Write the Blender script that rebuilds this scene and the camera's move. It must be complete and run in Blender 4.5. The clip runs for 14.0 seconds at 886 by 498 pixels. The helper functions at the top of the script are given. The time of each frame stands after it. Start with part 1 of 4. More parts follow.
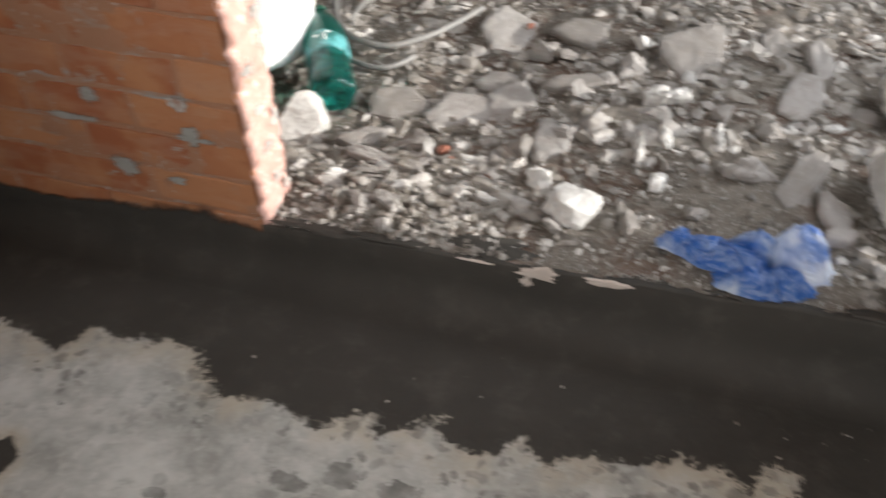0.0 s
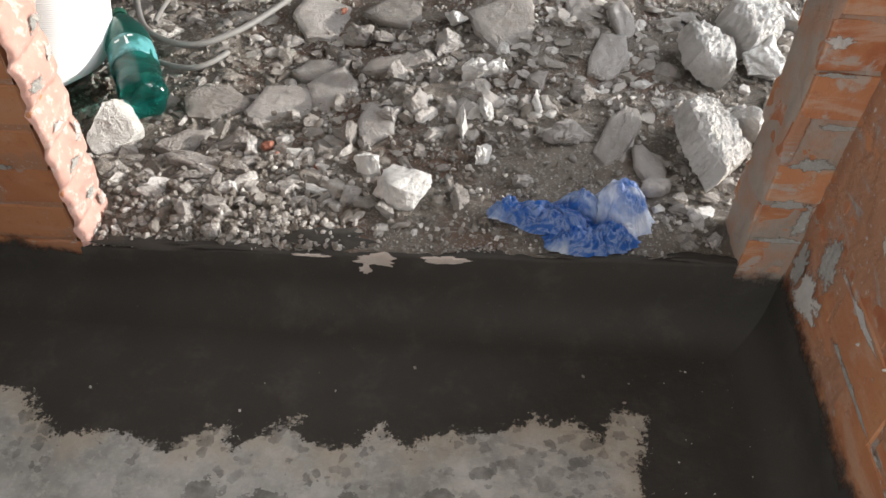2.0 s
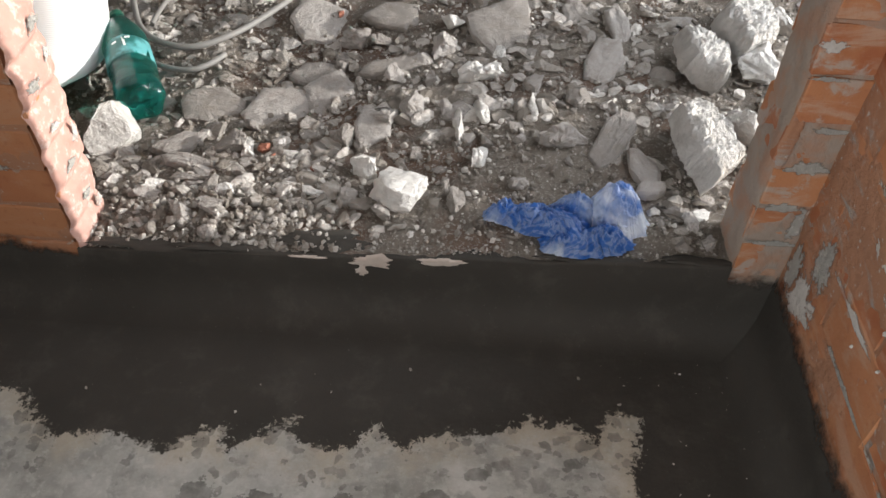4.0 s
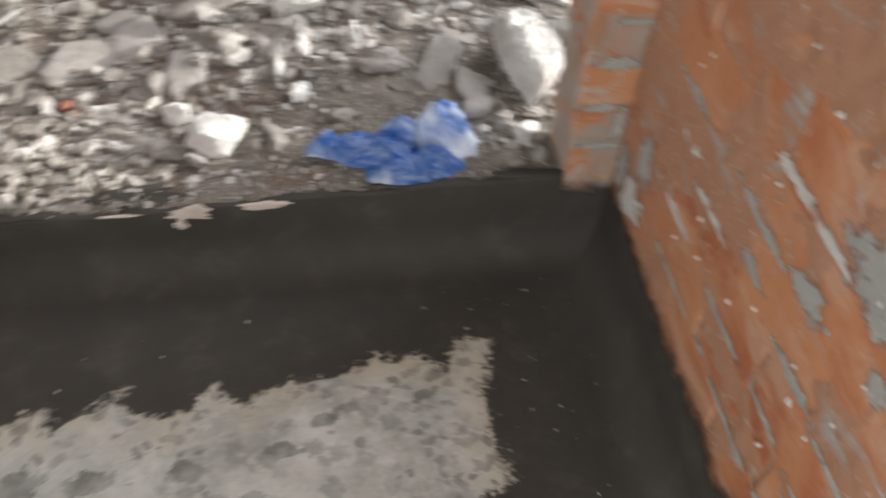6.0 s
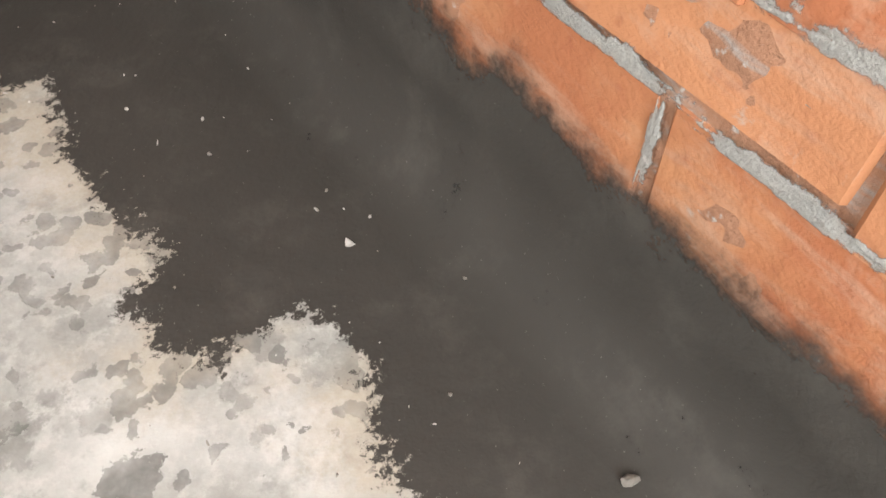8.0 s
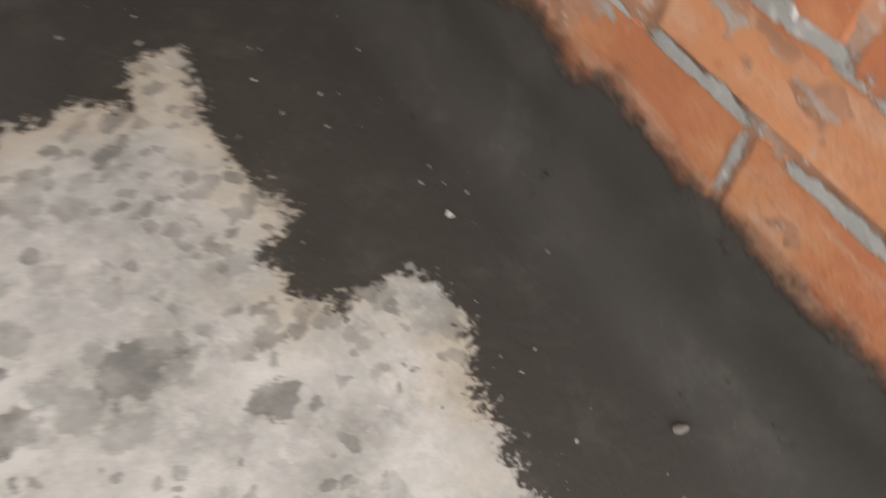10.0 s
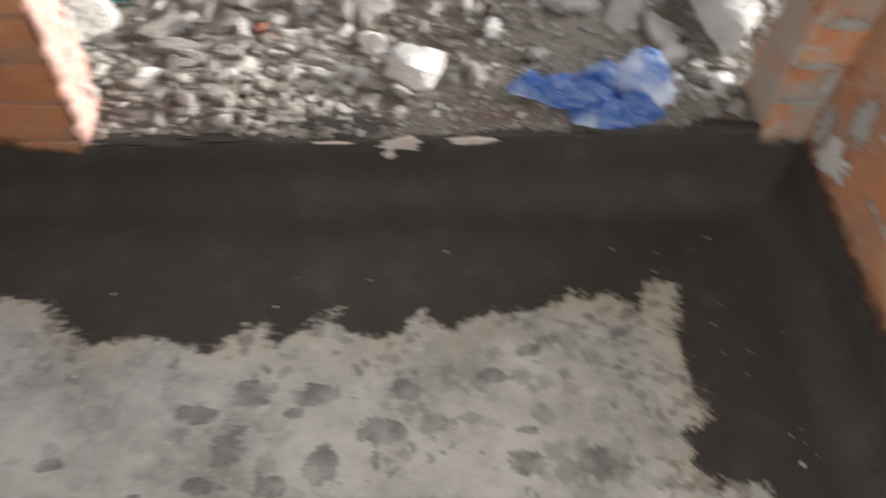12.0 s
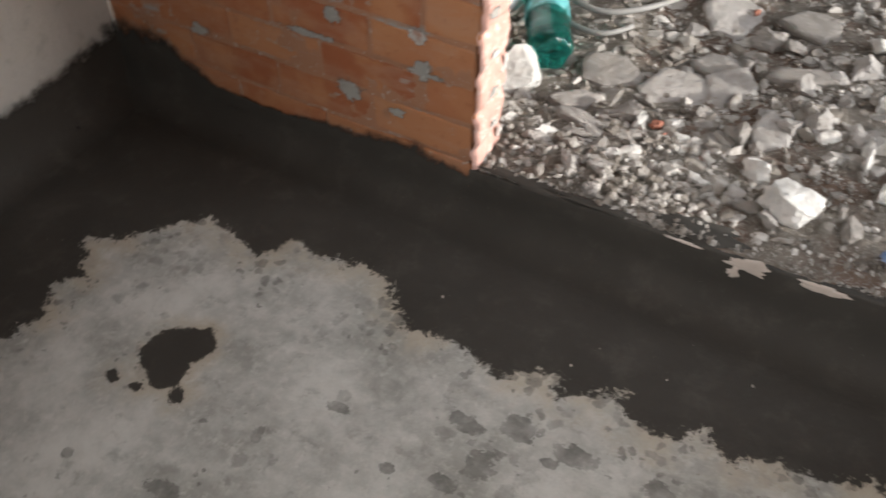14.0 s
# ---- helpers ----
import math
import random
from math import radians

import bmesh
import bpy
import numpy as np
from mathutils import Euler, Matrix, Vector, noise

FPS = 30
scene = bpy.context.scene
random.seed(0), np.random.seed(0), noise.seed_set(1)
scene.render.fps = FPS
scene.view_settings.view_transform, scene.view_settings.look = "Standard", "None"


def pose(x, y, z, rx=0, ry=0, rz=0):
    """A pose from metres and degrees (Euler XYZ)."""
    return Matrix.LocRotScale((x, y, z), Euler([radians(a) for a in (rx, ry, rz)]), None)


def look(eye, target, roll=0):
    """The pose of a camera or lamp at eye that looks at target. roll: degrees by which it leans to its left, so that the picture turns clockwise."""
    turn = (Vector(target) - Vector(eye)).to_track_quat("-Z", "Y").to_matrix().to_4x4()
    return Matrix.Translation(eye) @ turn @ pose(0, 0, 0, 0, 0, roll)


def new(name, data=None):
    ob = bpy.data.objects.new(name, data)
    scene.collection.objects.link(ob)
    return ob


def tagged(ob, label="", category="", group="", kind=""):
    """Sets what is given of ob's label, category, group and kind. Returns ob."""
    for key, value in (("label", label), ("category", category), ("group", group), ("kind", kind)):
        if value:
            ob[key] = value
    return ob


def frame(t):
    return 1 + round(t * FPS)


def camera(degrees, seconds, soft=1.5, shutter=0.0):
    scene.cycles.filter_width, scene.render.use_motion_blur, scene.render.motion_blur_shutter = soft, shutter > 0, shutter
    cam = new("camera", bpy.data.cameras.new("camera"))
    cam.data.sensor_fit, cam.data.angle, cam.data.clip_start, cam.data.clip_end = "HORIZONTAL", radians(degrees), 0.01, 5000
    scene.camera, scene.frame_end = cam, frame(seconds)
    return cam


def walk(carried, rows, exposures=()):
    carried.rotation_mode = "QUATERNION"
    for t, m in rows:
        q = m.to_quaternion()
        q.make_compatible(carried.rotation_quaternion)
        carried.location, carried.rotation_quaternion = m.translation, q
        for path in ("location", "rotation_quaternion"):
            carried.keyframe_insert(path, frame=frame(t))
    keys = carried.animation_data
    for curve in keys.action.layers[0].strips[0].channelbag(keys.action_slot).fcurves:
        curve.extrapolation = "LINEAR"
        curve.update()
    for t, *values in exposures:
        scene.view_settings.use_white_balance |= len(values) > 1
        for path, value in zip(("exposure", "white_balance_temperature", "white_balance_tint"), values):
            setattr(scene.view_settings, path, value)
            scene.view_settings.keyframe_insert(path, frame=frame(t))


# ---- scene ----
cam = camera(56.1, 14.0, soft=1.5, shutter=0.6)
PATH = [
    (0, (-0.585, -0.983, 1.168), (-0.96, 0.377, -0.25), -0.2),
    (0.5, (-0.532, -0.979, 1.152), (-0.692, 0.41, -0.278), 1.5),
    (1, (-0.526, -0.97, 1.157), (-0.61, 0.416, -0.284), 1.4),
    (1.5, (-0.541, -0.962, 1.162), (-0.6, 0.417, -0.285), 1.4),
    (2, (-0.544, -0.966, 1.167), (-0.587, 0.42, -0.274), 2.0),
    (2.5, (-0.546, -0.968, 1.168), (-0.58, 0.422, -0.27), 2.3),
    (3, (-0.547, -0.971, 1.169), (-0.58, 0.425, -0.263), 2.6),
    (5.5, (-0.499, -0.972, 1.141), (-0.517, 0.396, -0.318), 1.6),
    (6, (-0.425, -0.955, 1.103), (-0.223, 0.348, -0.401), 3.0),
    (6.5, (-0.42, -0.895, 1.054), (0.198, 0.22, -0.488), 0.2),
    (7, (-0.402, -0.883, 0.864), (0.308, 0.087, -0.734), -0.3),
    (7.5, (-0.317, -0.864, 0.586), (0.422, 0.054, -1.029), 1.5),
    (7.7, (-0.294, -0.862, 0.531), (0.452, 0.05, -1.085), 1.9),
    (9.8, (-0.359, -0.869, 0.587), (0.311, -0.068, -1.119), 3.5),
    (10, (-0.388, -0.849, 0.634), (0.293, -0.039, -1.063), 6.6),
    (10.5, (-0.463, -0.84, 0.762), (0.135, 0.043, -0.93), 7.4),
    (11, (-0.591, -0.867, 0.924), (-0.1, 0.121, -0.744), 8.8),
    (11.5, (-0.682, -0.936, 1.061), (-0.295, 0.131, -0.586), 9.0),
    (12, (-0.734, -0.947, 1.139), (-0.566, 0.221, -0.476), 6.2),
    (12.5, (-0.685, -0.975, 1.149), (-1.038, 0.267, -0.378), -0.9),
    (13, (-0.649, -0.994, 1.153), (-1.15, 0.235, -0.342), 0.7),
    (13.5, (-0.676, -1.031, 1.167), (-1.211, 0.22, -0.299), 1.0),
    (14, (-0.732, -1.054, 1.14), (-1.331, 0.167, -0.326), 2.2),
]
EXPOSURES = [(0.0, 0.40), (0.5, 0.40), (1.0, 0.25), (3.0, 0.14), (5.5, 0.40), (6.0, 0.60), (6.5, 0.83), (7.0, 1.20), (7.5, 1.85), (10.0, 1.25), (10.5, 1.12), (11.0, 1.00), (11.5, 0.80), (12.0, 0.55), (12.5, 0.37), (14.0, 0.36)]
walk(cam, [(t, look(eye, target, roll)) for t, eye, target, roll in PATH], EXPOSURES)

# ---------- light ----------
world = bpy.data.worlds.new("world")
scene.world = world
world.use_nodes = True
_sky = world.node_tree.nodes.new("ShaderNodeTexSky")
_sky.sky_type = "NISHITA"
_sky.sun_disc = False
_sky.sun_elevation = radians(13.4)
_sky.sun_rotation = radians(84.6)
_bg = world.node_tree.nodes["Background"]
_bg.inputs["Strength"].default_value = 0.10
world.node_tree.links.new(_sky.outputs[0], _bg.inputs["Color"])

_sun = bpy.data.lights.new("sun", "SUN")
_sun.energy, _sun.angle, _sun.color = 5.0, radians(0.5), (1.0, 0.96, 0.9)
sun = new("sun", _sun)
sun.matrix_world = look((4.0, 0.38, 0.96), (0.0, 0.0, 0.0))


def area_light(name, m, w, h, power, colour, spread=180):
    """An area lamp standing in an opening of the walls that is out of view."""
    d = bpy.data.lights.new(name, "AREA")
    d.shape, d.size, d.size_y, d.energy, d.color, d.spread = "RECTANGLE", w, h, power, colour, radians(spread)
    ob = new(name, d)
    ob.matrix_world = m
    return ob


# side lamp for the right wall; its window is assumed, out of view
area_light("window_light_room", look((-2.035, -1.10, 1.55), (0.0, -1.0, 0.9)), 0.65, 0.85, 7.5, (1.0, 0.985, 0.94), 130)
# added lamp to brighten the near floor and right wall; no doorway is seen
area_light("doorway_light_near", look((-0.42, -1.60, 1.0), (-0.36, 0.0, 0.55)), 0.68, 1.4, 8.5, (1.0, 0.985, 0.96), 150)
area_light("window_light_beyond", look((0.90, 0.62, 1.3), (-0.9, 0.45, 0.1)), 0.8, 1.3, 31.0, (0.93, 0.96, 1.0))


# ---------- materials ----------
class Mat:
    """Small helper to wire node materials."""

    def __init__(self, name, rough=0.8, metal=0.0, spec=0.5, source=None):
        self.m = source.copy() if source else bpy.data.materials.new(name)
        self.m.name = name
        self.m.use_nodes = True
        self.t = self.m.node_tree
        self.b = self.t.nodes["Principled BSDF"]
        self.b.inputs["Roughness"].default_value = rough
        self.b.inputs["Metallic"].default_value = metal
        self.b.inputs["Specular IOR Level"].default_value = spec
        self.co = self.t.nodes.new("ShaderNodeTexCoord").outputs["Object"]
        self.pos = self.t.nodes.new("ShaderNodeNewGeometry").outputs["Position"]

    def node(self, kind, **inputs):
        n = self.t.nodes.new(kind)
        for k, v in inputs.items():
            self.put(n.inputs[k.replace("_", " ")], v)
        return n

    def put(self, socket, v):
        if isinstance(v, bpy.types.NodeSocket):
            self.t.links.new(v, socket)
        else:
            socket.default_value = v

    def noise(self, scale, detail=4.0, rough=0.6, at=None, distort=0.0):
        n = self.node("ShaderNodeTexNoise", Scale=scale, Detail=detail, Roughness=rough, Distortion=distort)
        self.t.links.new(at or self.pos, n.inputs["Vector"])
        return n.outputs["Fac"]

    def voronoi(self, scale, at=None, feature="F1"):
        n = self.node("ShaderNodeTexVoronoi", Scale=scale)
        n.feature = feature
        self.t.links.new(at or self.pos, n.inputs["Vector"])
        return n.outputs["Distance"]

    def math(self, op, a, b=0.0, c=0.0):
        n = self.t.nodes.new("ShaderNodeMath")
        n.operation = op
        for s, v in zip(n.inputs, (a, b, c)):
            self.put(s, v)
        return n.outputs[0]

    def step(self, v, lo, hi):
        """0 below lo, 1 above hi."""
        n = self.node("ShaderNodeMapRange")
        n.interpolation_type = "SMOOTHSTEP"
        for s, x in zip(n.inputs, (v, lo, hi, 0.0, 1.0)):
            self.put(s, x)
        return n.outputs[0]

    def mix(self, f, a, b):
        n = self.t.nodes.new("ShaderNodeMix")
        n.data_type = "RGBA"
        self.put(n.inputs[0], f)
        for s, v in ((n.inputs[6], a), (n.inputs[7], b)):
            self.put(s, (*v, 1.0) if isinstance(v, tuple) and len(v) == 3 else v)
        return n.outputs[2]

    def attr(self, name):
        n = self.t.nodes.new("ShaderNodeAttribute")
        n.attribute_name = name
        return n.outputs["Fac"]

    def random(self):
        return self.t.nodes.new("ShaderNodeObjectInfo").outputs["Random"]

    def island(self):
        return self.t.nodes.new("ShaderNodeNewGeometry").outputs["Random Per Island"]

    def colour(self, c):
        self.put(self.b.inputs["Base Color"], c)

    def bump(self, h, strength=0.5, dist=0.004):
        n = self.node("ShaderNodeBump", Strength=strength, Distance=dist, Height=h)
        self.put(self.b.inputs["Normal"], n.outputs[0])


def wash_noise(k, at=None):
    """Where a thin wash of mortar was dragged along the courses: 0 to 1."""
    drag = k.t.nodes.new("ShaderNodeVectorMath")
    drag.operation = "MULTIPLY"
    k.put(drag.inputs[0], at or k.pos)
    drag.inputs[1].default_value = (1.0, 1.0, 3.2)
    return k.noise(7.0, 6.0, 0.66, at=drag.outputs[0], distort=0.5)


def brick_material(name, rnd, wash=0.55, grey=0.0):
    k = Mat(name, 0.82)
    r = k.random() if rnd == "object" else k.island()
    base = k.mix(r, (0.310, 0.098, 0.040), (0.425, 0.190, 0.090))
    base = k.mix(k.step(k.noise(9.0, 3.0), 0.42, 0.72), base, (0.43, 0.195, 0.090))
    base = k.mix(k.math("MULTIPLY", k.step(k.noise(60.0, 5.0), 0.55, 0.75), 0.5), base, (0.25, 0.075, 0.038))
    base = k.mix(k.math("MULTIPLY", k.step(k.noise(22.0, 5.0, 0.7), 0.56, 0.72), 0.4), base, (0.45, 0.28, 0.19))
    base = k.mix(k.math("MULTIPLY", k.step(wash_noise(k), 0.47, 0.64), wash), base, (0.43, 0.285, 0.205))
    smear = k.math("MULTIPLY", k.step(k.math("ADD", k.noise(13.0, 6.0, 0.62, distort=0.6), grey), 0.63, 0.70), 0.75)
    k.colour(k.mix(smear, base, (0.37, 0.345, 0.31)))
    k.bump(k.math("ADD", k.noise(45.0, 6.0, 0.7), k.math("MULTIPLY", k.noise(260.0, 3.0), 0.25)), 0.42, 0.005)
    return k.m


BRICK = brick_material("red_brick", "object")
BRICK_JOINED = brick_material("red_brick_far", "island")
# same reds with less of the pale wash, for the back wall
BRICK_LITTLE_WASH = brick_material("brown_red_brick", "object", 0.25)
BRICK_PIER = brick_material("washed_brick", "object", 0.85, 0.10)

k = Mat("grey_mortar", 0.9)
c = k.mix(k.noise(30.0, 5.0), (0.29, 0.285, 0.265), (0.47, 0.46, 0.43))
k.colour(k.mix(k.step(k.noise(90.0, 4.0), 0.58, 0.7), c, (0.55, 0.53, 0.50)))
k.bump(k.noise(70.0, 7.0, 0.75), 0.9, 0.010)
MORTAR_MAT = k.m


def broken(m):
    """The same mortar with its outline broken up where the patch thins out."""
    k2 = Mat(m.name + "_broken", 0.9, source=m)
    rag = k2.math("ADD", k2.math("MULTIPLY", k2.math("SUBTRACT", k2.noise(34.0, 6.0, 0.72), 0.5), 1.7), k2.math("MULTIPLY", k2.math("SUBTRACT", k2.noise(150.0, 4.0, 0.7), 0.5), 0.5))
    k2.put(k2.b.inputs["Alpha"], k2.step(k2.math("ADD", k2.attr("thin"), rag), 0.78, 0.52))
    return k2.m


MORTAR_THIN = broken(MORTAR_MAT)

k = Mat("bed_mortar", 0.9)
c = k.mix(k.noise(30.0, 5.0), (0.27, 0.252, 0.232), (0.43, 0.41, 0.385))
c = k.mix(k.step(wash_noise(k), 0.33, 0.47), c, (0.385, 0.195, 0.115))
k.colour(k.mix(k.step(k.noise(90.0, 4.0), 0.6, 0.72), c, (0.52, 0.49, 0.45)))
k.bump(k.noise(70.0, 7.0, 0.75), 0.8, 0.008)
BED = k.m

k = Mat("washed_pier_mortar", 0.9)
c = k.mix(k.noise(26.0, 6.0, 0.7), (0.27, 0.215, 0.175), (0.41, 0.345, 0.295))
k.colour(k.mix(k.math("MULTIPLY", k.step(k.noise(12.0, 5.0, 0.65), 0.44, 0.60), 0.75), c, (0.40, 0.225, 0.15)))
k.bump(k.noise(70.0, 7.0, 0.75), 0.8, 0.008)
PIER_BED = k.m

k = Mat("pale_lime_mortar", 0.9)
c = k.mix(k.noise(34.0, 5.0), (0.48, 0.46, 0.43), (0.76, 0.74, 0.71))
k.colour(k.mix(k.step(k.noise(14.0, 3.0), 0.55, 0.66), c, (0.44, 0.27, 0.21)))
k.bump(k.noise(80.0, 7.0, 0.75), 0.9, 0.010)
LIME = k.m
LIME_THIN = broken(LIME)

COAT_A, COAT_B = (0.032, 0.0290, 0.0250), (0.052, 0.0475, 0.0412)


def coat_colour(k):
    c = k.mix(k.noise(7.0, 4.0, 0.6), COAT_A, COAT_B)
    c = k.mix(k.math("MULTIPLY", k.step(k.noise(3.0, 3.0), 0.5, 0.75), 0.4), c, (0.078, 0.070, 0.061))
    c = k.mix(k.math("MULTIPLY", k.step(k.noise(14.0, 6.0, 0.7), 0.5, 0.72), 0.30), c, (0.095, 0.087, 0.076))
    return k.mix(k.math("MULTIPLY", k.step(k.noise(320.0, 2.0), 0.70, 0.78), 0.6), c, (0.19, 0.18, 0.165))


k = Mat("dark_waterproof_coat", 0.78, spec=0.28)
k.colour(coat_colour(k))
rag = k.math("ADD", k.math("MULTIPLY", k.math("SUBTRACT", k.noise(26.0, 6.0, 0.7), 0.5), 1.5), k.math("MULTIPLY", k.math("SUBTRACT", k.noise(170.0, 4.0, 0.7), 0.5), 0.5))
k.put(k.b.inputs["Alpha"], k.step(k.math("ADD", k.attr("edge"), rag), 0.95, 0.10))
k.bump(k.noise(60.0, 6.0, 0.7), 0.3, 0.005)
COAT = k.m

# screed with the dark coat brushed over its edges; "coat" is the way in metres past the coat's edge
k = Mat("screed_floor", 0.85, spec=0.35)
d = k.attr("coat")
rag = k.math("ADD", k.math("MULTIPLY", k.math("SUBTRACT", k.noise(28.0, 6.0, 0.68), 0.5), 0.10),
             k.math("MULTIPLY", k.math("SUBTRACT", k.noise(130.0, 6.0, 0.8), 0.5), 0.075))
sd = k.math("ADD", d, rag)
dry = k.mix(k.step(k.noise(5.0, 6.0, 0.68), 0.32, 0.68), (0.275, 0.275, 0.255), (0.545, 0.545, 0.520))
dry = k.mix(k.math("MULTIPLY", k.step(k.noise(55.0, 6.0, 0.72), 0.48, 0.68), 0.42), dry, (0.56, 0.545, 0.515))
dry = k.mix(k.math("MULTIPLY", k.step(k.noise(19.0, 5.0, 0.7), 0.54, 0.68), 0.45), dry, (0.20, 0.197, 0.182))
dry = k.mix(k.math("MULTIPLY", k.step(k.noise(34.0, 5.0, 0.65), 0.57, 0.66), 0.35), dry, (0.60, 0.595, 0.57))
tan = k.math("MULTIPLY", k.step(sd, -0.075, -0.004), k.step(k.noise(10.0, 3.0), 0.35, 0.6))
dry = k.mix(k.math("MULTIPLY", tan, 0.62), dry, (0.36, 0.30, 0.215))
wob = k.t.nodes.new("ShaderNodeVectorMath")
wob.operation = "MULTIPLY_ADD"
wn = k.node("ShaderNodeTexNoise", Scale=38.0, Detail=3.0)
k.t.links.new(k.pos, wn.inputs["Vector"])
k.put(wob.inputs[0], wn.outputs["Color"])
wob.inputs[1].default_value = (0.030, 0.030, 0.0)
k.put(wob.inputs[2], k.pos)
wobbled = wob.outputs[0]
sep = k.t.nodes.new("ShaderNodeSeparateXYZ")
k.put(sep.inputs[0], k.pos)
trodden = k.math("MULTIPLY", k.step(sep.outputs["X"], -1.20, -0.85), 0.085)
blot = k.math("ADD", k.voronoi(25.0, at=wobbled), k.math("MULTIPLY", k.math("SUBTRACT", k.noise(55.0, 5.0, 0.75), 0.5), 0.75))
spots = k.step(k.math("SUBTRACT", k.math("MULTIPLY_ADD", k.step(k.math("ADD", k.noise(6.0, 3.0), trodden), 0.49, 0.67), 0.50, -0.08), blot), -0.07, 0.08)
near_edge = k.math("MULTIPLY", k.step(sd, -0.09, 0.0), 0.26)
dot = k.math("ADD", k.voronoi(46.0, at=wobbled), k.math("MULTIPLY", k.math("SUBTRACT", k.noise(200.0, 3.0, 0.7), 0.5), 0.35))
reach = k.math("ADD", near_edge, k.math("MULTIPLY_ADD", k.step(k.math("ADD", k.noise(8.0, 3.0), trodden), 0.48, 0.66), 0.40, -0.10))
small = k.step(k.math("SUBTRACT", reach, dot), -0.015, 0.025)
worn = k.math("ADD", k.attr("stain"), k.math("MULTIPLY", k.math("SUBTRACT", k.noise(48.0, 6.0, 0.7), 0.5), 2.6))
worn = k.math("MULTIPLY", k.step(worn, 0.0, 0.07), 0.95)
pits = k.math("MAXIMUM", k.math("MAXIMUM", k.math("MULTIPLY", spots, 0.5), k.math("MULTIPLY", small, 0.8)), worn)
dry = k.mix(k.math("MULTIPLY", pits, k.math("MULTIPLY_ADD", k.step(k.noise(26.0, 4.0), 0.3, 0.7), 0.6, 0.32)), dry, (0.125, 0.124, 0.115))
mask = k.step(sd, -0.003, 0.004)
k.colour(k.mix(mask, dry, coat_colour(k)))
k.put(k.b.inputs["Roughness"], k.math("MULTIPLY_ADD", mask, -0.16, 0.9))
k.put(k.b.inputs["Specular IOR Level"], k.math("MULTIPLY_ADD", mask, -0.04, 0.35))
grain = k.math("MULTIPLY", k.noise(110.0, 6.0, 0.7), k.math("MULTIPLY_ADD", mask, -0.5, 0.5))
h = k.math("ADD", k.math("ADD", grain, k.math("MULTIPLY", k.math("MULTIPLY", k.noise(60.0, 6.0, 0.7), mask), 0.75)), k.math("MULTIPLY", k.math("MAXIMUM", mask, k.math("MULTIPLY", pits, 0.6)), -0.5))
k.bump(h, 0.4, 0.005)
FLOOR = k.m

k = Mat("rubble_dirt", 0.95, spec=0.2)
c = k.mix(k.noise(12.0, 5.0), (0.205, 0.175, 0.145), (0.33, 0.290, 0.25))
c = k.mix(k.math("MULTIPLY", k.step(k.noise(5.0, 3.0), 0.5, 0.65), 0.7), c, (0.20, 0.12, 0.085))
k.colour(k.mix(k.step(k.noise(150.0, 5.0, 0.7), 0.52, 0.64), c, (0.43, 0.395, 0.36)))
k.bump(k.noise(75.0, 8.0, 0.8), 1.0, 0.02)
DIRT = k.m


def stone_material(name, rnd, lo, hi, dirt=0.6, relief=0.010):
    k = Mat(name, 0.92, spec=0.25)
    r = k.random() if rnd == "object" else k.island()
    c = k.mix(k.math("POWER", r, 1.8), lo, hi)
    c = k.mix(k.math("MULTIPLY", k.step(k.noise(25.0, 4.0), 0.42, 0.68), dirt), c, (0.22, 0.19, 0.16))
    c = k.mix(k.math("MULTIPLY", k.step(k.noise(80.0, 5.0), 0.55, 0.75), 0.3), c, (0.60, 0.58, 0.55))
    k.colour(c)
    k.bump(k.math("ADD", k.noise(48.0, 7.0, 0.75), k.math("MULTIPLY", k.noise(190.0, 5.0, 0.7), 1.1)), 0.75, relief)
    return k.m


STONE = stone_material("plaster_rubble", "object", (0.285, 0.262, 0.243), (0.49, 0.462, 0.438), 0.35)
# lit copies of the plaster: sunlight put into the colour; also lime splashes
STONE_SUNLIT_LIME = stone_material("white_plaster_lump", "object", (0.70, 0.68, 0.65), (0.80, 0.785, 0.76), 0.22, 0.012)
SLAB_SUNLIT = stone_material("granular_plaster", "object", (0.74, 0.72, 0.69), (0.82, 0.80, 0.775), 0.30, 0.030)
# brightest chips raised in tone to paint the sun's sparkle on their tops
GRIT = stone_material("plaster_grit", "island", (0.22, 0.195, 0.168), (0.74, 0.705, 0.665))

k = Mat("grey_plaster", 0.9)
c = k.mix(k.noise(3.0, 5.0), (0.40, 0.39, 0.37), (0.55, 0.54, 0.51))
k.colour(k.mix(k.math("MULTIPLY", k.step(k.noise(25.0, 5.0), 0.55, 0.7), 0.4), c, (0.32, 0.31, 0.29)))
k.bump(k.noise(60.0, 6.0, 0.7), 0.5, 0.006)
PLASTER = k.m

# low tone for unseen surfaces, so that they bounce less light
k = Mat("bare_concrete", 0.92)
c = k.mix(k.noise(2.5, 5.0), (0.16, 0.155, 0.145), (0.26, 0.25, 0.235))
k.colour(k.mix(k.math("MULTIPLY", k.step(k.noise(22.0, 5.0), 0.55, 0.7), 0.4), c, (0.13, 0.125, 0.115)))
k.bump(k.noise(60.0, 6.0, 0.7), 0.5, 0.006)
UNSEEN_DARK = k.m


# ---------- mesh helpers ----------
def mesh_of(name, bm, material):
    me = bpy.data.meshes.new(name)
    bm.to_mesh(me)
    bm.free()
    me.materials.append(material)
    return me


